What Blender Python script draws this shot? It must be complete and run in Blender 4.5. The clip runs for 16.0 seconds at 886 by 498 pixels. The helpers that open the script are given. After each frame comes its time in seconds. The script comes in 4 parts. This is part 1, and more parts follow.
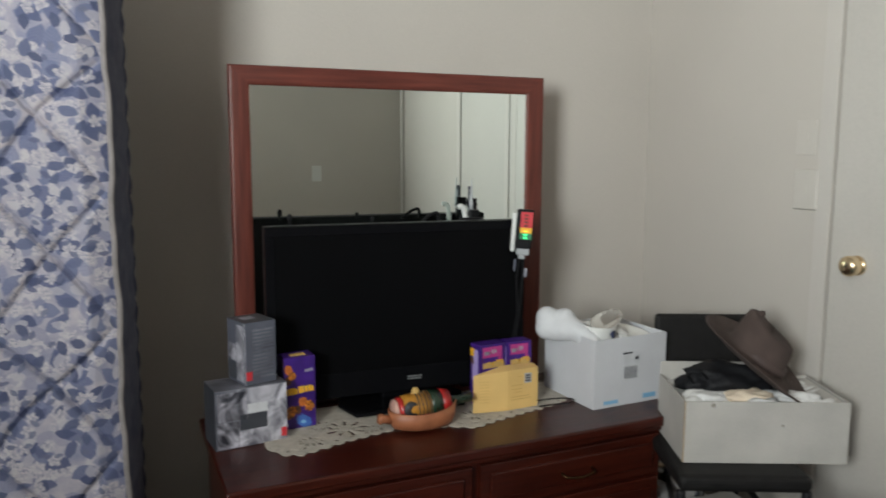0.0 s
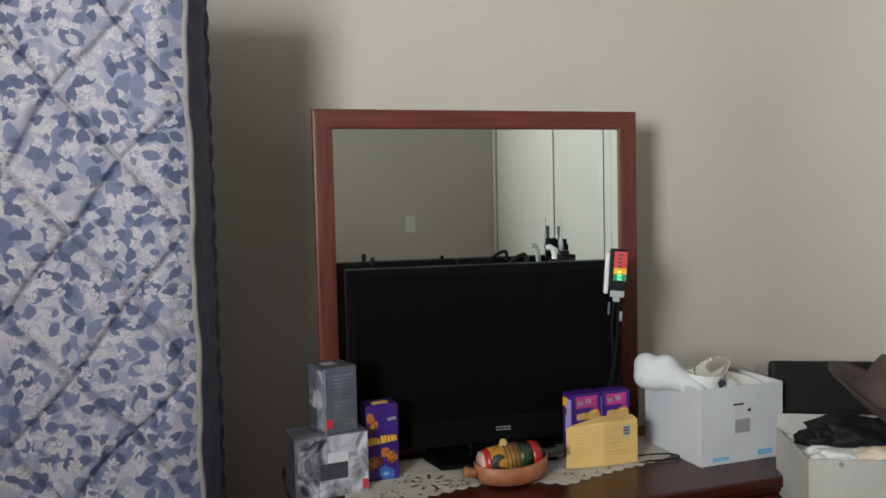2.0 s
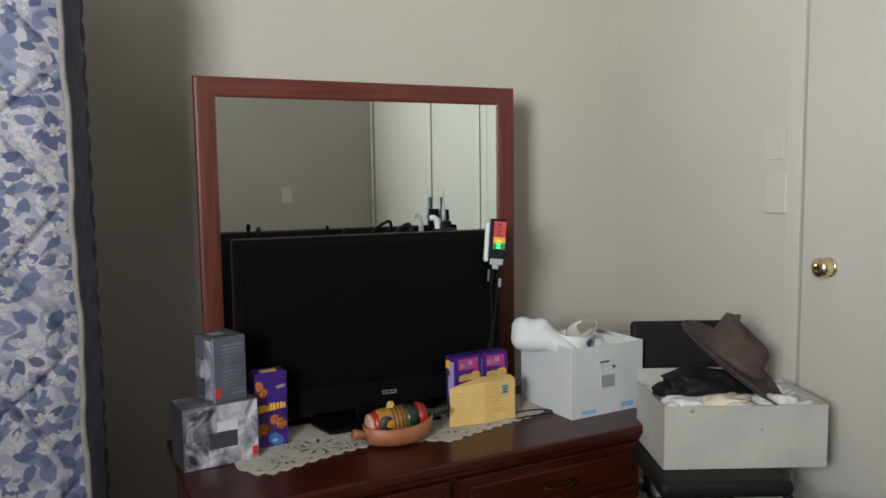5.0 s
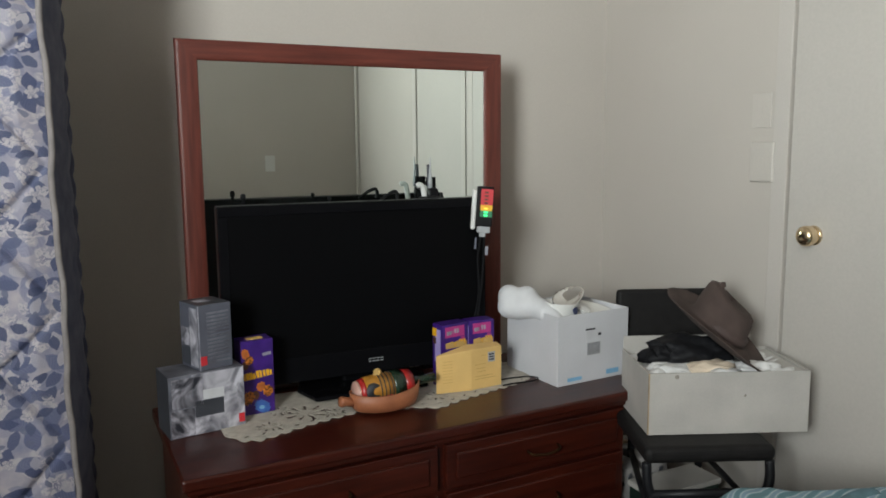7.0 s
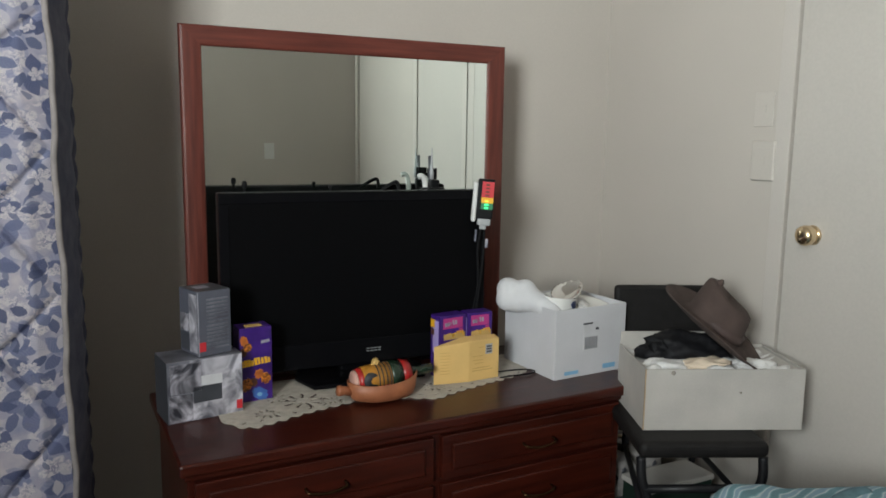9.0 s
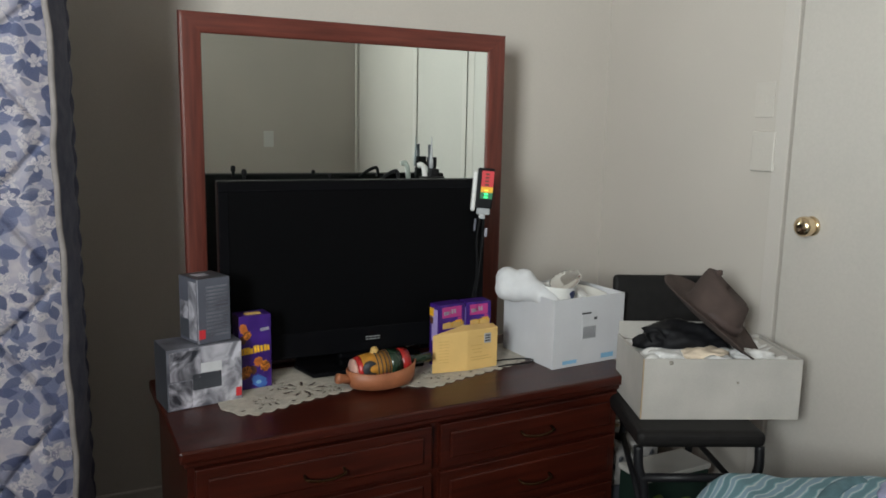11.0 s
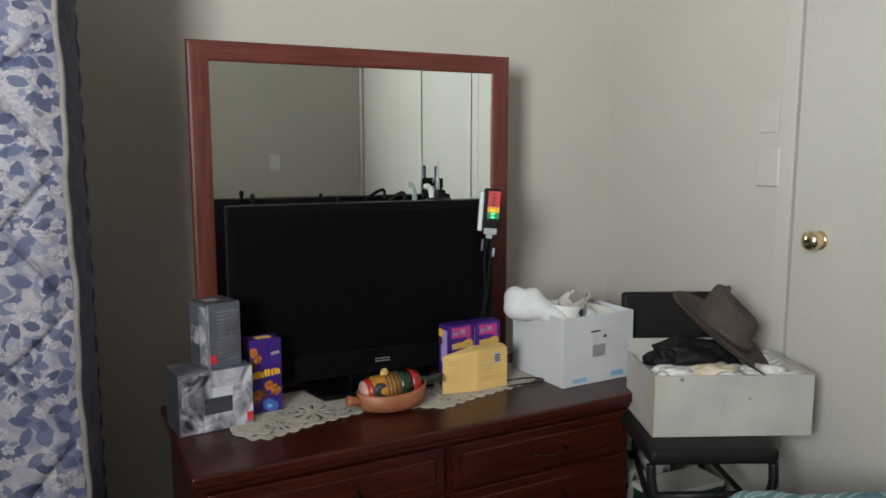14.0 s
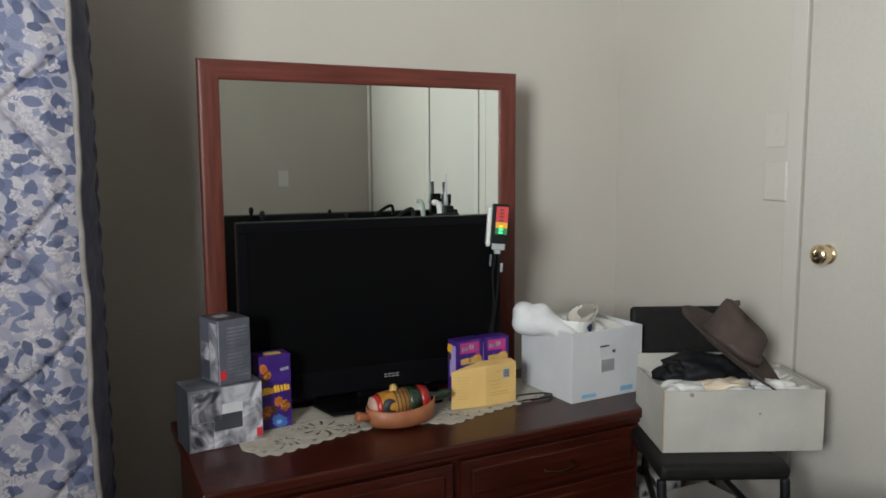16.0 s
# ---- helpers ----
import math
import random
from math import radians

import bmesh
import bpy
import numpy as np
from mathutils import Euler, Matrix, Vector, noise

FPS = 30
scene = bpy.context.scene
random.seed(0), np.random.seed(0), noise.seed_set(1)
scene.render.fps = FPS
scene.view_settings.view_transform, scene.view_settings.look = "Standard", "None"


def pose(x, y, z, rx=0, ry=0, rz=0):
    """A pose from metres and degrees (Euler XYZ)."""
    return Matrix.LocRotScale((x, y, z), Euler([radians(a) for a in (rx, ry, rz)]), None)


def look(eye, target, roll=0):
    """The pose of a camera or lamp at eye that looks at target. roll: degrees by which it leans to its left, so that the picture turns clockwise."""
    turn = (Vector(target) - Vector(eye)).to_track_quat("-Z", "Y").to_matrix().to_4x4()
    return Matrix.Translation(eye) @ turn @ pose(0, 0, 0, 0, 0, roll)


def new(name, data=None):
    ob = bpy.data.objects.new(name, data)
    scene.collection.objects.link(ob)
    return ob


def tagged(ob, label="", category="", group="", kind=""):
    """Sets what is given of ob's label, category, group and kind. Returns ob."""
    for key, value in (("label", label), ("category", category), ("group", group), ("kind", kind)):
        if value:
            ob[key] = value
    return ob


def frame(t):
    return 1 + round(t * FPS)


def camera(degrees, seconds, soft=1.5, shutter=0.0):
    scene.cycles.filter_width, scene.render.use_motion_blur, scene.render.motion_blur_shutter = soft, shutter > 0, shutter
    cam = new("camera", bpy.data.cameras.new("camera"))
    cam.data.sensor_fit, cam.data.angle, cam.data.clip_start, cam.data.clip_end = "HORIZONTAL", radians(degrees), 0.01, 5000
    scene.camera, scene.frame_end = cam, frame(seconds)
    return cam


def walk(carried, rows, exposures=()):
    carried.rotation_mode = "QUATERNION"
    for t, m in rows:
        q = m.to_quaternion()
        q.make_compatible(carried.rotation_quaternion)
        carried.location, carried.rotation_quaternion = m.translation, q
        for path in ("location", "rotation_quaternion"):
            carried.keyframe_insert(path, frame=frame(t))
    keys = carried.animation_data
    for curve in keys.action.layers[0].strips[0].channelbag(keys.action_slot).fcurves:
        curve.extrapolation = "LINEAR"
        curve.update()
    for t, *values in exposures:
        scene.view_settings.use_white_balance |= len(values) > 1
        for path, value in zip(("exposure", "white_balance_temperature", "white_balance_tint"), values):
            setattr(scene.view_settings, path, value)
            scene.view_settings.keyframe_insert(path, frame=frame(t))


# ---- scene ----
cam = camera(61.6, 16.0, soft=1.7, shutter=0.5)
PATH = [
    (0, (-0.033, -0.073, 1.317), (0.675, 1.781, 1.069), 0.2),
    (0.5, (-0.085, -0.013, 1.316), (0.531, 1.877, 1.103), -0.0),
    (1, (-0.083, 0.007, 1.300), (0.443, 1.929, 1.126), -0.8),
    (1.5, (-0.020, -0.017, 1.277), (0.440, 1.926, 1.149), -1.1),
    (2, (0.031, 0.000, 1.274), (0.490, 1.944, 1.173), -1.3),
    (2.5, (0.031, -0.029, 1.296), (0.579, 1.892, 1.185), -0.6),
    (3, (-0.019, -0.083, 1.304), (0.659, 1.795, 1.172), -0.0),
    (3.5, (-0.036, -0.084, 1.291), (0.746, 1.751, 1.135), 0.0),
    (4, (-0.024, -0.073, 1.285), (0.754, 1.762, 1.117), -0.8),
    (6.5, (-0.026, -0.034, 1.257), (0.773, 1.784, 1.020), -0.6),
    (7, (-0.029, -0.035, 1.262), (0.786, 1.772, 1.001), -0.5),
    (7.5, (-0.032, -0.037, 1.259), (0.791, 1.764, 0.987), -0.2),
    (8, (-0.032, -0.041, 1.264), (0.792, 1.758, 0.978), 0.0),
    (8.5, (-0.040, -0.040, 1.262), (0.785, 1.759, 0.979), 0.4),
    (9, (-0.041, -0.033, 1.263), (0.782, 1.766, 0.979), 0.8),
    (9.5, (-0.039, -0.036, 1.268), (0.779, 1.764, 0.973), 1.1),
    (10, (-0.043, -0.036, 1.264), (0.778, 1.761, 0.957), 1.2),
    (12.5, (-0.040, -0.033, 1.263), (0.783, 1.761, 0.947), 0.9),
    (13, (-0.039, -0.036, 1.270), (0.774, 1.768, 0.988), 0.7),
    (13.5, (-0.044, -0.044, 1.267), (0.765, 1.766, 1.008), 0.2),
    (14, (-0.051, -0.040, 1.270), (0.761, 1.768, 1.007), 0.0),
    (14.5, (-0.058, -0.038, 1.269), (0.752, 1.771, 1.007), -0.1),
    (15, (-0.057, -0.043, 1.266), (0.741, 1.772, 1.016), -0.3),
    (15.5, (-0.059, -0.040, 1.271), (0.737, 1.777, 1.027), -0.3),
    (16, (-0.056, -0.047, 1.274), (0.739, 1.774, 1.050), -0.3),
]
walk(cam, [(t, look(eye, target, roll)) for t, eye, target, roll in PATH])

# ---- world and light ----
world = bpy.data.worlds.new("world")
scene.world = world
world.use_nodes = True
sky = world.node_tree.nodes.new("ShaderNodeTexSky")
sky.sky_type, sky.sun_disc = "NISHITA", False
sky.sun_elevation, sky.sun_rotation = radians(38), radians(200)
world.node_tree.links.new(sky.outputs[0], world.node_tree.nodes["Background"].inputs[0])
world.node_tree.nodes["Background"].inputs[1].default_value = 0.12

XW, XE, YS, YN, ZC = -1.55, 1.80, -1.25, 2.44, 2.42     # room faces
WIN_Y, WIN_Z = (-1.2, -0.38), (1.25, 2.3)              # window opening in the west wall

lamp = bpy.data.lights.new("window_daylight", "AREA")
lamp.shape, lamp.size, lamp.size_y = "RECTANGLE", WIN_Y[1] - WIN_Y[0], WIN_Z[1] - WIN_Z[0]
lamp.energy, lamp.color, lamp.spread = 103.0, (0.92, 0.985, 0.975), radians(119)
new("window_daylight", lamp).matrix_world = look((XW - 0.06, sum(WIN_Y) / 2, sum(WIN_Z) / 2), (1.80, 2.25, 3.30))


# ---- materials ----
def mat(name, col, rough=0.6, metal=0.0, var=0.12, scale=12.0, bump=0.0, bscale=180.0, col2=None, stretch=(1, 1, 1), spec=0.5):
    m = bpy.data.materials.new(name)
    m.use_nodes = True
    nt = m.node_tree
    n, l = nt.nodes, nt.links
    b = n["Principled BSDF"]
    b.inputs["Roughness"].default_value, b.inputs["Metallic"].default_value = rough, metal
    b.inputs["Specular IOR Level"].default_value = spec
    tc, mp = n.new("ShaderNodeTexCoord"), n.new("ShaderNodeMapping")
    mp.inputs["Scale"].default_value = stretch
    l.new(tc.outputs["Object"], mp.inputs[0])
    big, fine = n.new("ShaderNodeTexNoise"), n.new("ShaderNodeTexNoise")
    big.inputs["Scale"].default_value, big.inputs["Detail"].default_value = scale, 4
    fine.inputs["Scale"].default_value, fine.inputs["Detail"].default_value = bscale, 2
    l.new(mp.outputs[0], big.inputs[0]), l.new(mp.outputs[0], fine.inputs[0])
    ramp = n.new("ShaderNodeValToRGB")
    e = ramp.color_ramp.elements
    c2 = col2 or [c * (1 - 2 * var) for c in col]
    e[0].position, e[1].position = 0.3, 0.7
    e[0].color, e[1].color = (*c2, 1), (*col, 1)
    l.new(big.outputs[0], ramp.inputs[0])
    mix = n.new("ShaderNodeMixRGB")
    mix.blend_type, mix.inputs[0].default_value = "OVERLAY", 0.06
    l.new(ramp.outputs[0], mix.inputs[1]), l.new(fine.outputs[0], mix.inputs[2])
    l.new(mix.outputs[0], b.inputs["Base Color"])
    if bump:
        bp = n.new("ShaderNodeBump")
        bp.inputs["Strength"].default_value, bp.inputs["Distance"].default_value = bump, 0.002
        l.new(fine.outputs[0], bp.inputs["Height"]), l.new(bp.outputs[0], b.inputs["Normal"])
    return m


def floral():
    """Printed cloth: leaves and open flowers scattered over a pale ground, in layers."""
    m = mat("floral_ticking", (0.84, 0.80, 0.82), 0.75, bump=0.35, bscale=700, col2=(0.40, 0.44, 0.60), scale=20)
    n, l = m.node_tree.nodes, m.node_tree.links
    b = n["Principled BSDF"]

    def math_(op, a, c=None, clamp=False):
        k = n.new("ShaderNodeMath")
        k.operation, k.use_clamp = op, clamp
        for slot, v in enumerate((a, c)):
            if v is None:
                continue
            if isinstance(v, (int, float)):
                k.inputs[slot].default_value = v
            else:
                l.new(v, k.inputs[slot])
        return k.outputs[0]

    tc, sep = n.new("ShaderNodeTexCoord"), n.new("ShaderNodeSeparateXYZ")
    l.new(tc.outputs["Object"], sep.inputs[0])
    flat = n.new("ShaderNodeCombineXYZ")
    l.new(sep.outputs[0], flat.inputs[0]), l.new(sep.outputs[2], flat.inputs[1])
    warp, off = n.new("ShaderNodeTexNoise"), n.new("ShaderNodeVectorMath")
    warp.inputs["Scale"].default_value, warp.inputs["Detail"].default_value = 24, 4
    off.operation, off.inputs[1].default_value = "MULTIPLY_ADD", (0.020, 0.020, 0)
    l.new(flat.outputs[0], warp.inputs[0]), l.new(warp.outputs["Color"], off.inputs[0]), l.new(flat.outputs[0], off.inputs[2])
    last = b.inputs["Base Color"].links[0].from_socket

    def scatter(k, scale):
        mp, vo, loc, turn = n.new("ShaderNodeMapping"), n.new("ShaderNodeTexVoronoi"), n.new("ShaderNodeVectorMath"), n.new("ShaderNodeVectorRotate")
        mp.inputs["Location"].default_value = (k * 3.17, k * 1.73, 0)
        mp.inputs["Scale"].default_value = (scale, scale, 1)
        vo.voronoi_dimensions, vo.inputs["Scale"].default_value, vo.inputs["Randomness"].default_value = "2D", 1.0, 0.85
        l.new(off.outputs[0], mp.inputs[0]), l.new(mp.outputs[0], vo.inputs["Vector"])
        loc.operation = "SUBTRACT"
        l.new(mp.outputs[0], loc.inputs[0]), l.new(vo.outputs["Position"], loc.inputs[1])
        rnd = n.new("ShaderNodeSeparateColor")
        l.new(vo.outputs["Color"], rnd.inputs[0])
        turn.rotation_type = "Z_AXIS"
        l.new(loc.outputs[0], turn.inputs["Vector"]), l.new(math_("MULTIPLY", rnd.outputs[0], 6.283), turn.inputs["Angle"])
        xyz = n.new("ShaderNodeSeparateXYZ")
        l.new(turn.outputs[0], xyz.inputs[0])
        return xyz.outputs[0], xyz.outputs[1], rnd

    def lay(mask, col, amount):
        nonlocal last
        mx = n.new("ShaderNodeMixRGB")
        l.new(math_("MULTIPLY", mask, amount), mx.inputs[0]), l.new(last, mx.inputs[1]), l.new(col, mx.inputs[2])
        last = mx.outputs[0]

    def blend(f, ca, cb):
        mx = n.new("ShaderNodeMixRGB")
        l.new(f, mx.inputs[0])
        mx.inputs[1].default_value, mx.inputs[2].default_value = (*ca, 1), (*cb, 1)
        return mx.outputs[0]

    def leaves(k, scale, length, width, share, ca, cb, amount):
        x, y, rnd = scatter(k, scale)
        xx = math_("DIVIDE", x, length)
        body = math_("MULTIPLY", math_("SUBTRACT", 1.0, math_("MULTIPLY", xx, xx)), width)
        mask = math_("MULTIPLY", math_("SUBTRACT", body, math_("ABSOLUTE", y)), 22.0, True)
        mask = math_("MULTIPLY", mask, math_("LESS_THAN", rnd.outputs[1], share))
        rib = math_("ADD", math_("MULTIPLY", rnd.outputs[2], 0.6), math_("MULTIPLY", math_("ABSOLUTE", math_("SINE", math_("MULTIPLY", math_("ADD", x, math_("ABSOLUTE", y)), 24.0))), 0.35), True)
        lay(mask, blend(rib, ca, cb), amount)

    def flowers(k, scale, radius, petals, share, ca, cb, amount):
        x, y, rnd = scatter(k, scale)
        ang = math_("ARCTAN2", y, x)
        rad = math_("SQRT", math_("ADD", math_("MULTIPLY", x, x), math_("MULTIPLY", y, y)))
        lobe = math_("ABSOLUTE", math_("SINE", math_("MULTIPLY", ang, petals / 2)))
        edge = math_("MULTIPLY", math_("ADD", math_("MULTIPLY", lobe, 0.4), 0.6), radius)
        mask = math_("MULTIPLY", math_("SUBTRACT", edge, rad), 16.0, True)
        mask = math_("MULTIPLY", mask, math_("LESS_THAN", rnd.outputs[1], share))
        petal = n.new("ShaderNodeTexNoise")
        petal.inputs["Scale"].default_value, petal.inputs["Detail"].default_value, petal.inputs["Distortion"].default_value = 6.0 * scale, 3, 1.5
        l.new(off.outputs[0], petal.inputs[0])
        fold_ = math_("MULTIPLY", math_("SUBTRACT", petal.outputs[0], 0.44), 7.0, True)
        shade = math_("MULTIPLY", fold_, math_("SUBTRACT", 1.15, math_("MULTIPLY", rad, 0.9 / radius)), True)
        lay(mask, blend(shade, ca, cb), amount)

    leaves(1, 12.7, 0.52, 0.34, 0.80, (0.26, 0.31, 0.50), (0.50, 0.53, 0.68), 0.85)
    flowers(2, 9.5, 0.52, 5, 0.55, (0.90, 0.87, 0.88), (0.42, 0.44, 0.58), 0.9)
    leaves(3, 20.6, 0.54, 0.30, 0.60, (0.34, 0.38, 0.54), (0.62, 0.62, 0.72), 0.85)
    leaves(4, 17.4, 0.52, 0.32, 0.60, (0.11, 0.15, 0.33), (0.30, 0.35, 0.54), 0.9)
    flowers(5, 15.8, 0.50, 5, 0.45, (0.93, 0.90, 0.90), (0.38, 0.40, 0.54), 0.95)
    leaves(6, 23.8, 0.54, 0.32, 0.44, (0.07, 0.10, 0.24), (0.22, 0.27, 0.44), 0.95)
    leaves(7, 26.4, 0.52, 0.30, 0.30, (0.55, 0.57, 0.68), (0.92, 0.90, 0.90), 0.9)
    leaves(8, 26.9, 0.52, 0.30, 0.30, (0.06, 0.08, 0.20), (0.18, 0.23, 0.38), 0.95)
    flowers(9, 29.0, 0.46, 5, 0.26, (0.95, 0.92, 0.91), (0.40, 0.42, 0.55), 0.92)
    leaves(10, 39.6, 0.50, 0.26, 0.22, (0.10, 0.13, 0.27), (0.30, 0.34, 0.48), 0.85)
    tone = n.new("ShaderNodeMixRGB")
    tone.blend_type, tone.inputs[0].default_value, tone.inputs[2].default_value = "MULTIPLY", 1.0, (0.45, 0.425, 0.445, 1)
    l.new(last, tone.inputs[1]), l.new(tone.outputs[0], b.inputs["Base Color"])
    return m


def photo_print(name, dark, light, scale):
    """Glossy printed photograph of glass: swirled lights on a dark ground."""
    m = mat(name, light, 0.3)
    n, l = m.node_tree.nodes, m.node_tree.links
    tc, no, ramp = (n.new("ShaderNode" + k) for k in ("TexCoord", "TexNoise", "ValToRGB"))
    no.inputs["Scale"].default_value, no.inputs["Detail"].default_value, no.inputs["Distortion"].default_value = scale, 3, 2.6
    l.new(tc.outputs["Object"], no.inputs[0]), l.new(no.outputs[0], ramp.inputs[0])
    r = ramp.color_ramp
    half = [0.7 * a + 0.3 * c for a, c in zip(dark, light)]
    r.elements[0].position, r.elements[0].color = 0.34, (*dark, 1)
    r.elements[1].position, r.elements[1].color = 0.66, (*light, 1)
    r.elements.new(0.47).color = (*half, 1)
    r.elements.new(0.53).color = (*[0.5 * a + 0.5 * c for a, c in zip(dark, light)], 1)
    l.new(ramp.outputs[0], n["Principled BSDF"].inputs["Base Color"])
    return m


def striped():
    m = mat("striped_throw", (0.2, 0.5, 0.55), 0.9, bump=0.6, bscale=400)
    n, l = m.node_tree.nodes, m.node_tree.links
    b = n["Principled BSDF"]
    tc, mp, wave, ramp = (n.new("ShaderNode" + k) for k in ("TexCoord", "Mapping", "TexWave", "ValToRGB"))
    mp.inputs["Rotation"].default_value = (0, 0, radians(48))
    l.new(tc.outputs["Object"], mp.inputs[0]), l.new(mp.outputs[0], wave.inputs[0])
    wave.inputs["Scale"].default_value, wave.inputs["Distortion"].default_value = 9.0, 3.4
    wave.inputs["Detail Scale"].default_value, wave.inputs["Detail"].default_value = 1.6, 1
    r = ramp.color_ramp
    r.elements[0].position, r.elements[0].color = 0.2, (0.10, 0.19, 0.22, 1)
    r.elements[1].position, r.elements[1].color = 0.62, (0.42, 0.48, 0.50, 1)
    r.elements.new(0.42).color = (0.15, 0.28, 0.32, 1)
    r.elements.new(0.9).color = (0.18, 0.27, 0.34, 1)
    l.new(wave.outputs["Color"], ramp.inputs[0]), l.new(ramp.outputs[0], b.inputs["Base Color"])
    return m


def wood(name, dark, light, rough, grain=(1, 9, 14), coat=0.12):
    m = mat(name, light, rough, var=0.2, scale=5, bump=0.12, bscale=240, col2=dark, stretch=grain, spec=0.3)
    b = m.node_tree.nodes["Principled BSDF"]
    b.inputs["Coat Weight"].default_value, b.inputs["Coat Roughness"].default_value = coat, 0.14
    return m


WALL = mat("wall_paint", (0.482, 0.443, 0.402), 0.8, var=0.03, scale=1.6, bump=0.07, bscale=260)
CEIL = mat("ceiling_paint", (0.47, 0.435, 0.40), 0.9, var=0.02, scale=2, bump=0.2)
PLATE = mat("switch_plastic", (0.485, 0.45, 0.41), 0.5, var=0.02)
CARPET = mat("carpet", (0.075, 0.042, 0.03), 0.97, var=0.15, scale=25, bump=0.9, bscale=420)
DOORP = mat("door_paint", (0.47, 0.44, 0.405), 0.5, var=0.03, scale=2, bump=0.04, bscale=120)
TRIM = mat("trim_paint", (0.49, 0.455, 0.42), 0.4, var=0.02, scale=3, bump=0.1)
BRASS = mat("brass", (0.88, 0.70, 0.46), 0.22, 1.0, var=0.06, scale=30)
OLDBRASS = mat("old_brass", (0.09, 0.05, 0.025), 0.35, 1.0, var=0.2, scale=60)
WOOD = wood("mahogany", (0.024, 0.0033, 0.0015), (0.055, 0.0085, 0.0040), 0.36, coat=0.22)
FRAMEW = wood("mahogany_frame", (0.075, 0.018, 0.013), (0.145, 0.036, 0.025), 0.38)
FRAMEV = wood("mahogany_stile", (0.075, 0.018, 0.013), (0.145, 0.036, 0.025), 0.38, (14, 9, 1))
SCREEN = mat("tv_screen", (0.003, 0.003, 0.0035), 0.4, var=0.05, spec=0.06)
BLACK = mat("black_plastic", (0.008, 0.008, 0.009), 0.45, var=0.1, bump=0.1, spec=0.12)
GLOSSB = mat("gloss_black", (0.005, 0.005, 0.006), 0.2, var=0.05, spec=0.06)
GREYP = mat("grey_plastic", (0.35, 0.36, 0.37), 0.4, var=0.05)
WHITEP = mat("white_plastic", (0.62, 0.62, 0.60), 0.4, var=0.03)
CARD = mat("white_card", (0.58, 0.58, 0.605), 0.6, var=0.05, scale=6, bump=0.03)
WHITEL = mat("label_paper", (0.57, 0.57, 0.59), 0.5, var=0.06, scale=30)
CARDOLD = mat("worn_white_card", (0.46, 0.435, 0.405), 0.7, var=0.10, scale=7, bump=0.06)
CARDEDGE = mat("brown_card", (0.38, 0.28, 0.18), 0.85, var=0.1)
STAIN = mat("card_stain", (0.30, 0.27, 0.235), 0.8, var=0.1)
FLORAL = floral()
PIPE = mat("piping_cloth", (0.24, 0.215, 0.21), 0.8, var=0.1, scale=40, bump=0.4)
SIDE = mat("mattress_border", (0.10, 0.10, 0.135), 0.85, var=0.25, scale=26, bump=0.4, col2=(0.05, 0.055, 0.09))
PURPLE = mat("purple_print", (0.055, 0.015, 0.20), 0.35, var=0.2, scale=18, col2=(0.028, 0.007, 0.11))
YINK = mat("yellow_ink", (0.85, 0.45, 0.02), 0.4, var=0.08)
PINK = mat("pink_ink", (0.45, 0.04, 0.22), 0.4, var=0.1)
LILAC = mat("lilac_ink", (0.42, 0.33, 0.66), 0.4, var=0.1)
ORANGE = mat("orange_ink", (0.62, 0.17, 0.03), 0.45, var=0.25, scale=60)
BROWN = mat("chocolate_ink", (0.10, 0.035, 0.015), 0.45, var=0.25, scale=60)
BLUE = mat("blue_ink", (0.06, 0.16, 0.50), 0.4, var=0.2, scale=40)
PALEB = mat("pale_blue_ink", (0.22, 0.46, 0.68), 0.5, var=0.1)
GREY = mat("grey_print", (0.20, 0.20, 0.235), 0.35, var=0.2, scale=17, col2=(0.035, 0.035, 0.048))
GREYD = mat("dark_grey_print", (0.055, 0.058, 0.070), 0.4, var=0.15, scale=14)
PALE = mat("pale_print", (0.42, 0.41, 0.46), 0.4, var=0.15, scale=25, col2=(0.16, 0.16, 0.20))
SLATE = mat("slate_print", (0.10, 0.105, 0.135), 0.4, var=0.1, scale=14)
PHOTO = photo_print("glass_photo", (0.02, 0.02, 0.028), (0.50, 0.48, 0.54), 11)
PHOTOP = photo_print("pale_glass_photo", (0.09, 0.09, 0.11), (0.58, 0.56, 0.62), 9)
PHOTOS = photo_print("sweet_photo", (0.05, 0.012, 0.004), (0.72, 0.24, 0.03), 60)
RED = mat("red_ink", (0.58, 0.03, 0.04), 0.4, var=0.05)
YELLOW = mat("manila_paper", (0.72, 0.47, 0.17), 0.65, var=0.07, scale=9, bump=0.3, bscale=300)
OCHRE = mat("manila_ink", (0.60, 0.38, 0.12), 0.7, var=0.1)
INK = mat("black_ink", (0.03, 0.03, 0.035), 0.6, var=0.1)
GINK = mat("grey_ink", (0.42, 0.42, 0.43), 0.6, var=0.1)
LACE = mat("lace_thread", (0.52, 0.475, 0.41), 0.9, var=0.12, scale=45, bump=0.9, bscale=500)
CLAY = mat("tan_leather", (0.36, 0.125, 0.055), 0.5, var=0.18, scale=22, bump=0.3)
GREEN = mat("dark_green_lacquer", (0.018, 0.040, 0.022), 0.25, var=0.3, scale=30)
AMBER = mat("amber_lacquer", (0.50, 0.22, 0.03), 0.3, var=0.2, scale=40)
DEEPRED = mat("deep_red_lacquer", (0.42, 0.02, 0.018), 0.3, var=0.2, scale=40)
PINKCLAY = mat("pale_end", (0.55, 0.32, 0.26), 0.5, var=0.1)
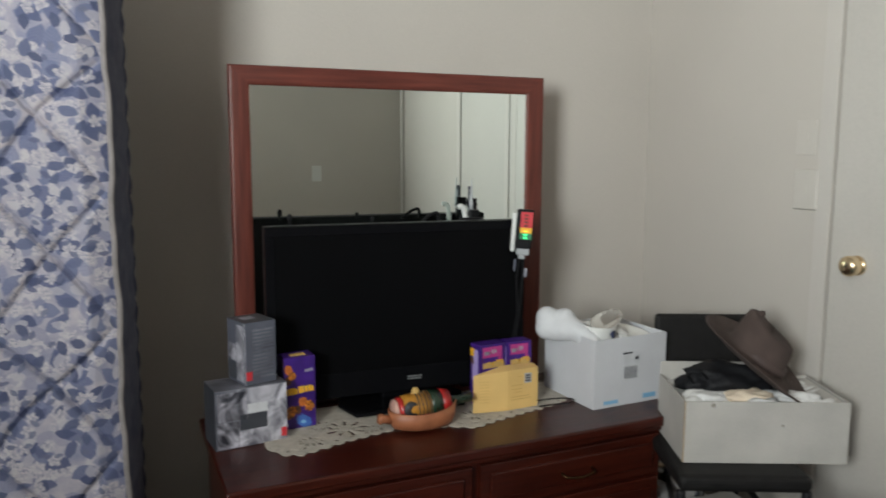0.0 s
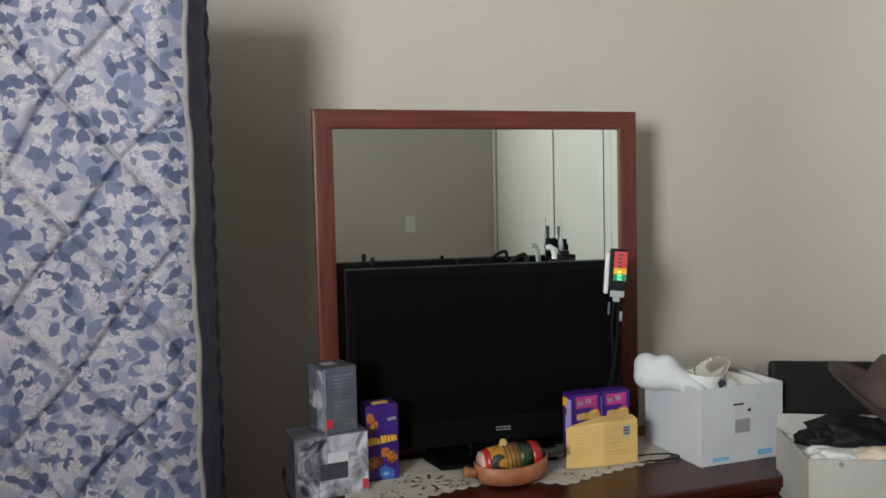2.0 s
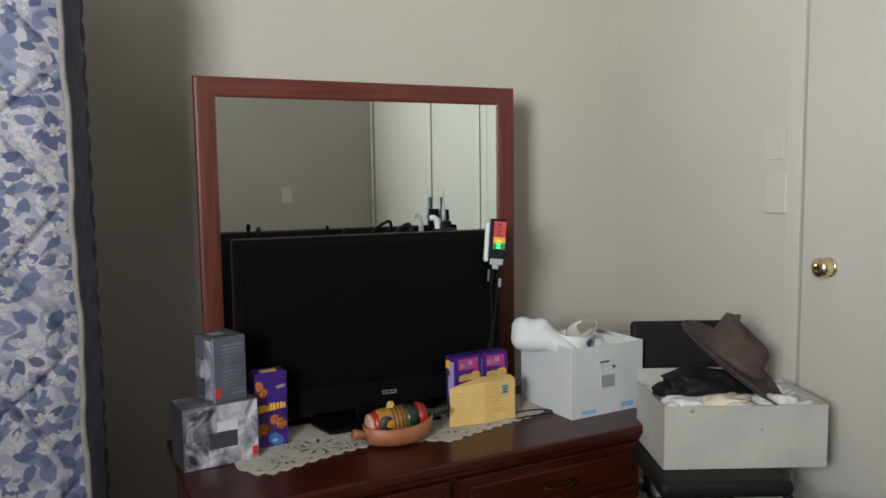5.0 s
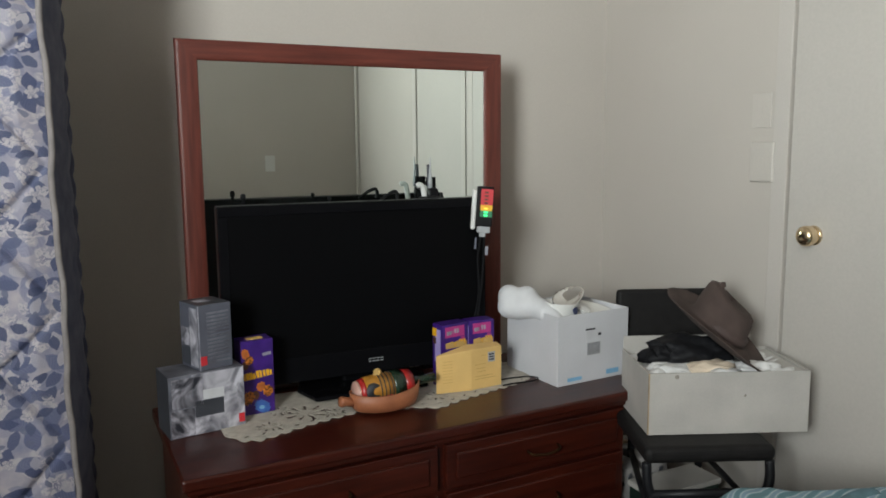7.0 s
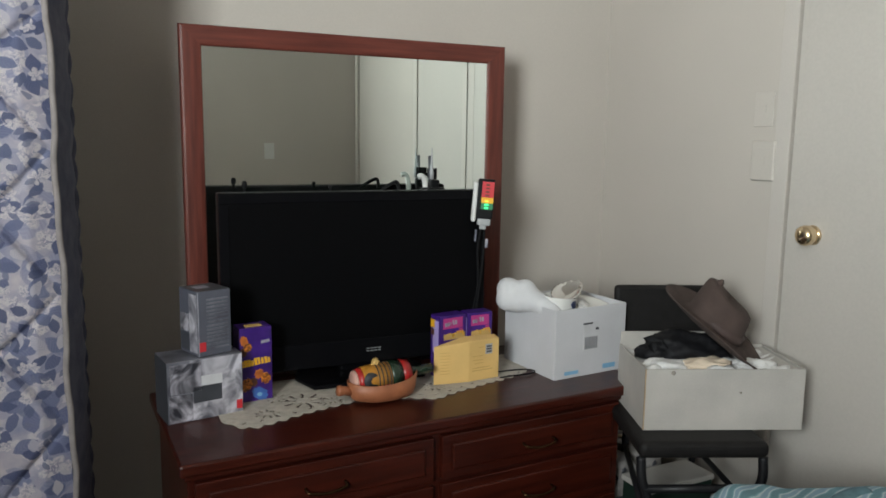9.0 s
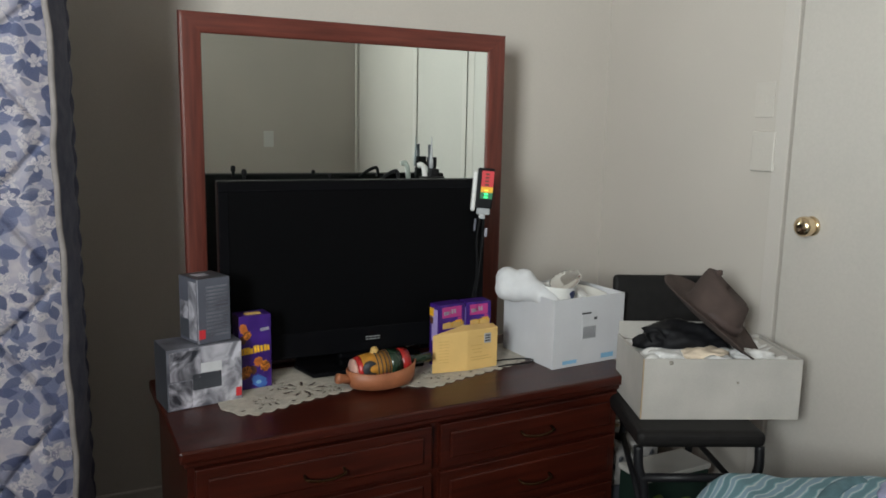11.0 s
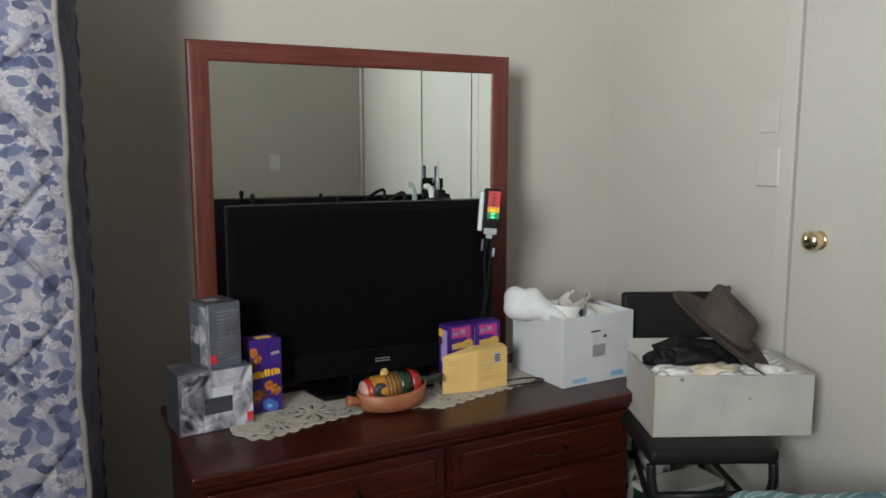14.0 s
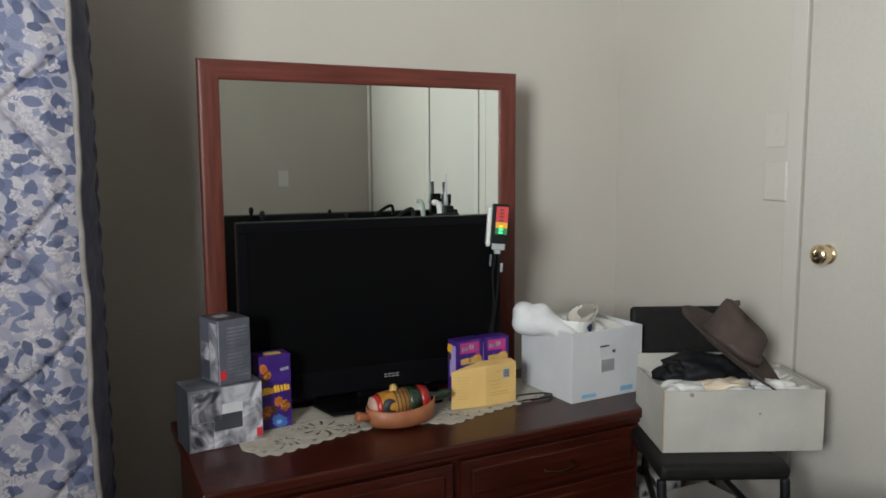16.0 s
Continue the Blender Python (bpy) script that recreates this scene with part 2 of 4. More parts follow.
CHAIRB = mat("black_vinyl", (0.012, 0.011, 0.011), 0.55, var=0.2, scale=30, bump=0.3, spec=0.2)
IRON = mat("black_enamel", (0.010, 0.010, 0.012), 0.45, var=0.15, spec=0.25)
FELT = mat("brown_felt", (0.075, 0.050, 0.043), 0.92, var=0.18, scale=16, bump=0.8, bscale=320)
CLOTH = mat("white_cloth", (0.70, 0.69, 0.68), 0.9, var=0.1, scale=18, bump=0.5, bscale=260)
CREAM = mat("cream_cloth", (0.70, 0.58, 0.45), 0.9, var=0.08, scale=18, bump=0.4)
BAG = mat("black_film", (0.010, 0.010, 0.012), 0.6, var=0.2, scale=30, bump=0.8, bscale=60, spec=0.2)
PLUSH = mat("white_plush", (0.66, 0.66, 0.68), 0.95, var=0.04, scale=30, bump=0.9, bscale=420)
CHINA = mat("white_china", (0.80, 0.79, 0.76), 0.18, var=0.02)
SILVER = mat("silver", (0.86, 0.86, 0.85), 0.10, 1.0, var=0.05, scale=30)
STRIPE = striped()
TEAL = mat("teal_binding", (0.10, 0.19, 0.225), 0.9, var=0.15, scale=40, bump=0.5)
LILACC = mat("lilac_cloth", (0.40, 0.36, 0.52), 0.9, var=0.15, scale=22, bump=0.5, col2=(0.27, 0.31, 0.46))
LIME = mat("lime_plastic", (0.10, 0.17, 0.03), 0.4, var=0.15, scale=20)
POLY = mat("cloudy_film", (0.36, 0.34, 0.33), 0.35, var=0.25, scale=14, bump=0.6, bscale=70)
MIRROR = bpy.data.materials.new("mirror_silver")
MIRROR.use_nodes = True
MIRROR.node_tree.nodes["Principled BSDF"].inputs["Base Color"].default_value = (0.90, 0.965, 0.93, 1)
MIRROR.node_tree.nodes["Principled BSDF"].inputs["Metallic"].default_value = 1.0
MIRROR.node_tree.nodes["Principled BSDF"].inputs["Roughness"].default_value = 0.0


def glow(name, col, power):
    m = bpy.data.materials.new(name)
    m.use_nodes = True
    b = m.node_tree.nodes["Principled BSDF"]
    b.inputs["Base Color"].default_value = (*col, 1)
    b.inputs["Emission Color"].default_value, b.inputs["Emission Strength"].default_value = (*col, 1), power
    return m


LEDG, LEDY = glow("green_led", (0.05, 0.9, 0.25), 1.6), glow("amber_led", (1.0, 0.6, 0.05), 0.7)


# ---- builders ----
def smooth(bm, on=True):
    for f in bm.faces:
        f.smooth = on
    return bm


def cube(a, b, bevel=0.0, seg=2):
    bm = bmesh.new()
    bmesh.ops.create_cube(bm, size=1)
    for v in bm.verts:
        v.co = Vector([(a[i] + b[i]) / 2 + v.co[i] * (b[i] - a[i]) for i in range(3)])
    if bevel:
        bmesh.ops.bevel(bm, geom=bm.edges[:], offset=bevel, segments=seg, affect="EDGES", profile=0.5)
    return bm


def lathe(profile, seg=32, axis="Z"):
    """A body of revolution from (radius, height) pairs."""
    bm = bmesh.new()
    rings = []
    for r, h in profile:
        rings.append([bm.verts.new((r * math.cos(2 * math.pi * k / seg), r * math.sin(2 * math.pi * k / seg), h)) for k in range(seg)])
    for ra, rb in zip(rings, rings[1:]):
        for k in range(seg):
            bm.faces.new((ra[k], ra[(k + 1) % seg], rb[(k + 1) % seg], rb[k]))
    bm.faces.new(rings[0][::-1]), bm.faces.new(rings[-1])
    if axis == "X":
        bmesh.ops.rotate(bm, verts=bm.verts, matrix=Matrix.Rotation(radians(90), 3, "Y"))
    if axis == "Y":
        bmesh.ops.rotate(bm, verts=bm.verts, matrix=Matrix.Rotation(radians(-90), 3, "X"))
    bmesh.ops.recalc_face_normals(bm, faces=bm.faces[:])
    return smooth(bm)


def tube(points, r, seg=10):
    """A round bar through the points."""
    bm = bmesh.new()
    pts = [Vector(p) for p in points]
    rings = []
    for i, p in enumerate(pts):
        t = (pts[min(i + 1, len(pts) - 1)] - pts[max(i - 1, 0)]).normalized()
        u = t.orthogonal().normalized() if i == 0 else (u - t * u.dot(t)).normalized()
        w = t.cross(u)
        rings.append([bm.verts.new(p + r * (u * math.cos(2 * math.pi * k / seg) + w * math.sin(2 * math.pi * k / seg))) for k in range(seg)])
    for ra, rb in zip(rings, rings[1:]):
        for k in range(seg):
            bm.faces.new((ra[k], ra[(k + 1) % seg], rb[(k + 1) % seg], rb[k]))
    bm.faces.new(rings[0][::-1]), bm.faces.new(rings[-1])
    return smooth(bm)


def curve_pts(ctrl, n=8):
    """Points of a smooth curve through the control points."""
    c = [Vector(p) for p in ctrl]
    c = [c[0] * 2 - c[1]] + c + [c[-1] * 2 - c[-2]]
    out = []
    for i in range(1, len(c) - 2):
        for k in range(n):
            t = k / n
            out.append(0.5 * ((2 * c[i]) + (c[i + 1] - c[i - 1]) * t + (2 * c[i - 1] - 5 * c[i] + 4 * c[i + 1] - c[i + 2]) * t * t
                              + (3 * c[i] - c[i - 1] - 3 * c[i + 1] + c[i + 2]) * t ** 3))
    return out + [c[-2]]


def prism(poly, z0, z1, bevel=0.0):
    bm = bmesh.new()
    lo, hi = [bm.verts.new((x, y, z0)) for x, y in poly], [bm.verts.new((x, y, z1)) for x, y in poly]
    n = len(poly)
    bm.faces.new(lo[::-1]), bm.faces.new(hi)
    for k in range(n):
        bm.faces.new((lo[k], lo[(k + 1) % n], hi[(k + 1) % n], hi[k]))
    if bevel:
        bmesh.ops.bevel(bm, geom=bm.edges[:], offset=bevel, segments=2, affect="EDGES", profile=0.5)
    return bm


def lump(size, seed, rough=0.25, sub=4):
    """An uneven rounded heap that sits on z = 0."""
    bm = bmesh.new()
    bmesh.ops.create_icosphere(bm, subdivisions=sub, radius=1)
    for v in bm.verts:
        k = 1 + rough * noise.noise(v.co * 2.1 + Vector((seed, 0, 0))) + rough * 0.5 * noise.noise(v.co * 5 + Vector((0, seed, 0)))
        v.co = Vector((v.co.x * size[0] * k, v.co.y * size[1] * k, max(v.co.z * k, -0.55) * size[2] + 0.55 * size[2]))
    return smooth(bm)


def part(name, bm, material, parent=None, label="", m=None):
    me = bpy.data.meshes.new(name)
    bm.to_mesh(me)
    bm.free()
    me.materials.append(material)
    ob = new(name, me)
    if parent:
        ob.parent = parent
    if m is not None:
        ob.matrix_basis = m
    return tagged(ob, label)


def thing(name, m, label, category, group="", kind=""):
    ob = new(name)
    ob.empty_display_size = 0.05
    ob.matrix_basis = m
    return tagged(ob, label, category, group, kind)


def structure(name, bm, material, label, category):
    return tagged(part(name, bm, material), label, category, kind="structure")


# ---- room ----
T = 0.12
structure("floor", cube((XW - T, YS - T, -0.1), (XE + T, YN + T, 0)), CARPET, "brown-grey carpeted bedroom floor", "floor")
structure("ceiling", cube((XW - T, YS - T, ZC), (XE + T, YN + T, ZC + 0.1)), CEIL, "plain white painted ceiling", "ceiling")
structure("wall_north", cube((XW - T, YN, 0), (XE + T, YN + T, ZC)), WALL, "off-white painted wall behind the dresser", "wall")
structure("wall_south", cube((XW - T, YS - T, 0), (XE + T, YS, ZC)), WALL, "off-white painted wall with a switch", "wall")
wall_west = structure("wall_west", cube((XW - T, YS, 0), (XW, WIN_Y[0], ZC)), WALL, "off-white painted wall with the window", "wall")
part("wall_section", cube((XW - T, WIN_Y[1], 0), (XW, YN, ZC)), WALL, wall_west)
part("wall_section", cube((XW - T, WIN_Y[0], 0), (XW, WIN_Y[1], WIN_Z[0])), WALL, wall_west)
part("wall_section", cube((XW - T, WIN_Y[0], WIN_Z[1]), (XW, WIN_Y[1], ZC)), WALL, wall_west)
DOOR_A, DOOR_B, DOOR_H = 0.785, 1.543, 1.98
DOOR_C, DOOR_D = -0.01, 0.73
wall_east = structure("wall_east", cube((XE, DOOR_B + 0.007, 0), (XE + T, YN, ZC)), WALL, "off-white painted wall with the door", "wall")
part("wall_section", cube((XE, YS, 0), (XE + T, DOOR_C - 0.004, ZC)), WALL, wall_east)
part("wall_section", cube((XE, DOOR_C - 0.004, DOOR_H + 0.004), (XE + T, DOOR_B + 0.007, ZC)), WALL, wall_east)
part("wall_section", cube((XE + 0.004, DOOR_D + 0.0015, 0), (XE + T, DOOR_A - 0.0015, DOOR_H + 0.004)), WALL, wall_east)

door_1 = structure("door_1", cube((XE + 0.004, DOOR_A, 0.006), (XE + 0.042, DOOR_B, DOOR_H), 0.001), DOORP, "closed flush door in off-white gloss paint", "door")
structure("door_2", cube((XE + 0.004, DOOR_C, 0.006), (XE + 0.042, DOOR_D, DOOR_H), 0.001), DOORP, "closed pale painted cupboard door", "door")
KY, KZ = 1.452, 1.014
knob = part("door_knob", lathe([(0.0, 0.0), (0.025, 0.0), (0.0245, 0.008), (0.026, 0.014), (0.0285, 0.022), (0.0295, 0.031), (0.028, 0.040), (0.021, 0.047), (0.010, 0.0505), (0.0, 0.051)], 40), BRASS, door_1,
            "polished brass round knob", pose(XE + 0.004, KY, KZ, 0, -90, 0))
part("rose", lathe([(0.0, 0.0), (0.029, 0.0), (0.028, 0.005), (0.020, 0.009), (0.0, 0.009)], 40), BRASS, knob, "", pose(0, 0, 0))


def architrave(y0, y1, top):
    bm = cube((XE - 0.005, y0, 0), (XE, y1, top), 0.002)
    return bm


trim = structure("trim", architrave(DOOR_B + 0.007, DOOR_B + 0.060, DOOR_H + 0.06), TRIM, "white painted door surround", "trim")
part("jamb_strip", architrave(DOOR_C - 0.062, DOOR_C - 0.004, DOOR_H + 0.06), TRIM, trim)
part("head_strip", cube((XE - 0.007, DOOR_C - 0.002, DOOR_H + 0.004), (XE, DOOR_B + 0.0, DOOR_H + 0.06), 0.004), TRIM, trim)
part("stop_strip", cube((XE + 0.0025, DOOR_D - 0.004, 0.006), (XE + 0.02, DOOR_A + 0.004, DOOR_H - 0.002), 0.0005), TRIM, trim)
part("corner_strip", cube((XE - 0.022, YS, 0), (XE, YS + 0.05, ZC), 0.004), TRIM, trim)
part("stop_strip", cube((XE - 0.004, DOOR_D - 0.075, 0.0), (XE + 0.003, DOOR_D - 0.022, DOOR_H), 0.003), TRIM, trim)
board = structure("baseboard", cube((XW, YN - 0.014, 0), (XE, YN, 0.09), 0.004), TRIM, "white painted skirting board", "baseboard")
part("board_length", cube((XE - 0.014, DOOR_B + 0.06, 0), (XE, YN - 0.014, 0.09), 0.004), TRIM, board)
part("board_length", cube((XW, YS, 0), (XE, YS + 0.014, 0.09), 0.004), TRIM, board)

window_1 = structure("window_1", cube((XW - 0.09, WIN_Y[0], WIN_Z[0]), (XW - 0.05, WIN_Y[0] + 0.05, WIN_Z[1]), 0.004), TRIM, "white framed bedroom window", "window")
part("window_frame", cube((XW - 0.09, WIN_Y[1] - 0.05, WIN_Z[0]), (XW - 0.05, WIN_Y[1], WIN_Z[1]), 0.004), TRIM, window_1)
part("window_frame", cube((XW - 0.09, WIN_Y[0] + 0.05, WIN_Z[1] - 0.05), (XW - 0.05, WIN_Y[1] - 0.05, WIN_Z[1]), 0.004), TRIM, window_1)
part("window_sill", cube((XW - 0.09, WIN_Y[0] + 0.05, WIN_Z[0]), (XW + 0.03, WIN_Y[1] - 0.05, WIN_Z[0] + 0.03), 0.004), TRIM, window_1)


def wall_plate(name, m, label, w, h, rocker, deep=0.006, plastic=PLATE):
    t = thing(name, m, label, "switch")
    part("plate", cube((-w / 2, -deep, -h / 2), (w / 2, 0, h / 2), 0.49 * deep, 4), plastic, t)
    part("rocker", cube((-0.009, -deep - 0.0015, -rocker), (0.009, -deep, rocker), 0.0007), plastic, t)
    return t


wall_plate("light_switch", pose(XE, 1.640, 1.221, 0, 0, -90), "white plastic switch plate beside the door", 0.088, 0.122, 0.012, 0.011)
wall_plate("control_plate", pose(XE, 1.652, 1.376, 0, 0, -90), "flat off-white plastic control plate on the wall", 0.072, 0.105, 0.012, 0.004)
wall_plate("light_switch", pose(1.10, YS, 1.18, 0, 0, 180), "white plastic switch plate on the wall", 0.075, 0.12, 0.02, plastic=WHITEP)

# ---- upright mattress ----
MW, MH, MD = 0.98, 1.88, 0.27
mattress = thing("mattress", pose(-0.135, 1.762, 0, 0, 0, -4.5), "blue and white floral quilted mattress standing on its end", "mattress")


def quilted(w, h):
    bm = bmesh.new()
    nx, nz = 250, 470
    grid = []
    for j in range(nz + 1):
        row = []
        for i in range(nx + 1):
            x, z = -w * i / nx, h * j / nz
            wob = Vector((x * 3.5, 0.0, z * 3.5))
            xs, zs = x + 0.03 * noise.noise(wob), z + 0.03 * noise.noise(wob + Vector((7, 3, 0)))
            a, b = xs / 0.262 + zs / 0.31, xs / 0.262 - zs / 0.31
            d = min(abs(a - round(a)), abs(b - round(b)))
            puff = 0.024 * (1 - math.exp(-(d / 0.020) ** 0.8)) + 0.003 * noise.noise(Vector((x * 9, 0, z * 9)))
            edge = min(-x, w + x, z, h - z)
            puff *= min(1, edge / 0.05)
            row.append(bm.verts.new((x, -puff, z)))
        grid.append(row)
    for j in range(nz):
        for i in range(nx):
            bm.faces.new((grid[j][i], grid[j][i + 1], grid[j + 1][i + 1], grid[j + 1][i]))
    bmesh.ops.recalc_face_normals(bm, faces=bm.faces[:])
    return smooth(bm)


part("quilted_face", quilted(MW, MH), FLORAL, mattress, "quilted face in blue floral cloth")
side = bmesh.new()
cols = []
for k in range(13):
    y = 0.004 + (MD - 0.008) * k / 12
    bulge = 0.022 * math.sin(math.pi * k / 12)
    cols.append([(side.verts.new((bulge + 0.0025 * noise.noise(Vector((k * 0.4, z * 0.12, 0))) + 0.003 * math.sin(z * 1.9), y, MH * z / 60))) for z in range(61)])
for ca, cb in zip(cols, cols[1:]):
    for z in range(60):
        side.faces.new((ca[z], cb[z], cb[z + 1], ca[z + 1]))
part("side_border", smooth(side), SIDE, mattress, "darker woven side border")
part("back_panel", cube((-MW, 0.012, 0), (-0.004, MD, MH), 0.006), SIDE, mattress)
part("piping", tube([(0.004 + 0.003 * math.sin(z * 0.7) + 0.002 * math.sin(z * 1.9), -0.004, MH * z / 40) for z in range(41)], 0.0065), PIPE, mattress, "pale corded piping")
back_cord = [(0.002 + 0.006 * abs(math.sin(z * 0.55)), MD - 0.002, MH * z / 160) for z in range(161)]
part("piping", tube(back_cord, 0.009), SIDE, mattress, "dark scalloped back cord")

# ---- dresser ----
DZ = 0.56
DL, DR, DF, DB = 0.045, 1.385, 1.623, 2.19
dresser = thing("dresser", pose(0.7, 2.19, 0, 0, 0, 3.4) @ pose(-0.7, -2.19, 0), "low mahogany-stained dresser with two columns of drawers", "dresser")
part("carcass", cube((DL + 0.02, DF + 0.035, 0.06), (DR - 0.075, DB - 0.06, DZ - 0.03), 0.003), WOOD, dresser)
part("top", prism([(DL, DF), (DR - 0.09, DF), (DR - 0.03, DF + 0.03), (DR, DF + 0.09), (DR, DB - 0.03), (DL, DB - 0.03)], DZ - 0.03, DZ, 0.006), WOOD, dresser, "polished top with rounded edge")
part("top_moulding", cube((DL + 0.012, DF + 0.018, DZ - 0.048), (DR - 0.066, DB - 0.06, DZ - 0.0305), 0.005), WOOD, dresser)
part("plinth", cube((DL + 0.035, DF + 0.06, 0), (DR - 0.09, DB - 0.08, 0.06)), WOOD, dresser)
mid = (DL + DR - 0.055) / 2
rows = [(0.385, 0.505), (0.235, 0.372), (0.075, 0.222)]
for za, zb in rows:
    for xa, xb in ((DL + 0.035, mid - 0.012), (mid + 0.012, DR - 0.09)):
        dr = part("drawer", cube((xa, DF + 0.018, za), (xb, DF + 0.045, zb), 0.003), WOOD, dresser)
        part("drawer_panel", cube((xa + 0.028, DF + 0.010, za + 0.024), (xb - 0.028, DF + 0.019, zb - 0.024), 0.0045, 3), WOOD, dr, "raised drawer panel")
        xc, zc = (xa + xb) / 2, (za + zb) / 2
        part("handle", tube(curve_pts([(xc - 0.05, DF + 0.010, zc), (xc - 0.045, DF - 0.008, zc - 0.006), (xc, DF - 0.013, zc - 0.012), (xc + 0.045, DF - 0.008, zc - 0.006), (xc + 0.05, DF + 0.010, zc)]), 0.0035), OLDBRASS, dr, "aged brass bow handle")

# ---- dresser mirror ----
ML, MR, MT, MB, MY = 0.167, 1.202, 1.581, DZ, 2.2
GL, GR, GT, GB = 0.227, 1.137, 1.5235, 0.66
mirror = thing("dresser_mirror", pose((ML + MR) / 2, MY, MB, 0, 0, 0), "large mirror in a broad mahogany frame on the dresser", "mirror")
cx = (ML + MR) / 2


INNER = [(GL, GB), (GR, GB), (GR, GT), (GL, GT)]
OUTER = [(ML, MB), (MR, MB), (MR, MT), (ML, MT)]
MOULD = [(0.0, 0.030), (0.0, 0.008), (0.04, 0.0055), (0.10, 0.0038), (0.16, 0.0034), (0.20, 0.0028),
         (0.50, 0.0022), (0.84, 0.0024), (0.94, 0.0036), (0.98, 0.0058), (1.0, 0.010), (1.0, 0.034)]


def rail(name, a, b):
    """One mitred length of moulding between two corners of the frame."""
    bm = bmesh.new()
    ends = [[bm.verts.new((INNER[c][0] + f * (OUTER[c][0] - INNER[c][0]) - cx, y, INNER[c][1] + f * (OUTER[c][1] - INNER[c][1]) - MB)) for f, y in MOULD] for c in (a, b)]
    k = len(MOULD)
    for i in range(k):
        bm.faces.new((ends[0][i], ends[0][(i + 1) % k], ends[1][(i + 1) % k], ends[1][i]))
    bm.faces.new(ends[0][::-1]), bm.faces.new(ends[1])
    bmesh.ops.recalc_face_normals(bm, faces=bm.faces[:])
    return part(name, bm, FRAMEV if name == "stile" else FRAMEW, mirror)


rail("rail", 0, 1), rail("stile", 1, 2), rail("rail", 2, 3), rail("stile", 3, 0)
part("mirror_glass", cube((GL - cx - 0.003, 0.012, GB - MB), (GR - cx + 0.003, 0.016, GT - MB + 0.003)), MIRROR, mirror, "clear silvered glass", pose(0, 0, 0, 0, 0, -0.1))
part("backing_board", cube((GL - cx - 0.02, 0.0245, GB - MB - 0.02), (GR - cx + 0.02, 0.040, GT - MB + 0.02)), CARDEDGE, mirror)

# ---- television ----
TL, TR, TT, TB, TY = 0.236, 1.047, 1.119, 0.605, 2.03
tv = thing("television", pose((TL + TR) / 2, TY, DZ), "black flat-screen television, switched off, on the dresser", "television")
tw = (TR - TL) / 2
tz0, tz1 = TB - DZ, TT - DZ
part("cabinet", cube((-tw, 0.006, tz0), (tw, 0.05, tz1), 0.006, 3), BLACK, tv)
part("back_cover", cube((-tw + 0.05, 0.05, tz0 + 0.06), (tw - 0.05, 0.095, tz1 - 0.035), 0.02, 3), BLACK, tv)
part("screen", cube((-tw + 0.028, 0.0, tz0 + 0.075), (tw - 0.028, 0.007, tz1 - 0.03)), SCREEN, tv, "matt black screen")
part("bezel", cube((-tw, -0.004, tz1 - 0.030), (tw, 0.008, tz1), 0.003), GLOSSB, tv)
part("bezel", cube((-tw, -0.004, tz0), (tw, 0.008, tz0 + 0.075), 0.003), GLOSSB, tv)
part("bezel", cube((-tw, -0.004, tz0 + 0.075), (-tw + 0.028, 0.008, tz1 - 0.03), 0.002), GLOSSB, tv)
part("bezel", cube((tw - 0.028, -0.004, tz0 + 0.075), (tw, 0.008, tz1 - 0.03), 0.002), GLOSSB, tv)
part("neck", cube((-0.06, 0.03, 0.015), (0.06, 0.075, tz0 + 0.05), 0.008), GLOSSB, tv)
part("foot", prism([(-0.17, -0.085), (0.17, -0.085), (0.20, 0.02), (0.17, 0.11), (-0.17, 0.11), (-0.20, 0.02)], 0.006, 0.018, 0.004), GLOSSB, tv)
logo_x = 0.675 - (TL + TR) / 2
for k, (o, w) in enumerate(((-0.021, 0.008), (-0.009, 0.009), (0.003, 0.009), (0.015, 0.009))):
    for z in (0.0, 0.0075):
        part("badge_bar", cube((logo_x + o, -0.006, 0.080 + z), (logo_x + o + w, -0.0035, 0.0825 + z)), GREYP, tv)
for x, r, h in ((-0.32, 0.0075, 0.034), (-0.07, 0.006, 0.020)):
    part("hook", lathe([(0.0, 0), (0.7 * r, 0), (0.6 * r, 0.4 * h), (r, 0.5 * h), (r, 0.85 * h), (0.6 * r, h), (0.0, h)], 16), BLACK, tv, "", pose(x, 0.085, tz1 - 0.006))
part("hook_arm", tube(curve_pts([(0.085, 0.085, tz1 - 0.01), (0.112, 0.086, tz1 + 0.010), (0.138, 0.088, tz1 + 0.021), (0.146, 0.088, tz1 + 0.012), (0.146, 0.088, tz1 - 0.01)]), 0.0056), BLACK, tv)
part("rear_ledge", cube((0.22, 0.075, tz1 - 0.05), (0.30, 0.095, tz1 + 0.003), 0.003), BLACK, tv)

aerial = thing("indoor_aerial", pose(0.921, 2.155, DZ), "small black indoor aerial behind the television", "aerial")
part("mast", tube([(0, 0, 0.0), (0, 0, 0.53)], 0.010), BLACK, aerial)
part("clamp", cube((-0.012, -0.014, 0.52), (0.018, 0.014, 0.584), 0.004), BLACK, aerial)
part("clamp_wing", prism([(-0.016, -0.004), (0.020, 0.0), (-0.010, 0.004)], 0.0, 0.030), BLACK, aerial, "", pose(0.0, 0.014, 0.590))
part("rod", tube([(-0.006, 0.008, 0.58), (-0.008, 0.008, 0.660)], 0.0058), GREYD, aerial)
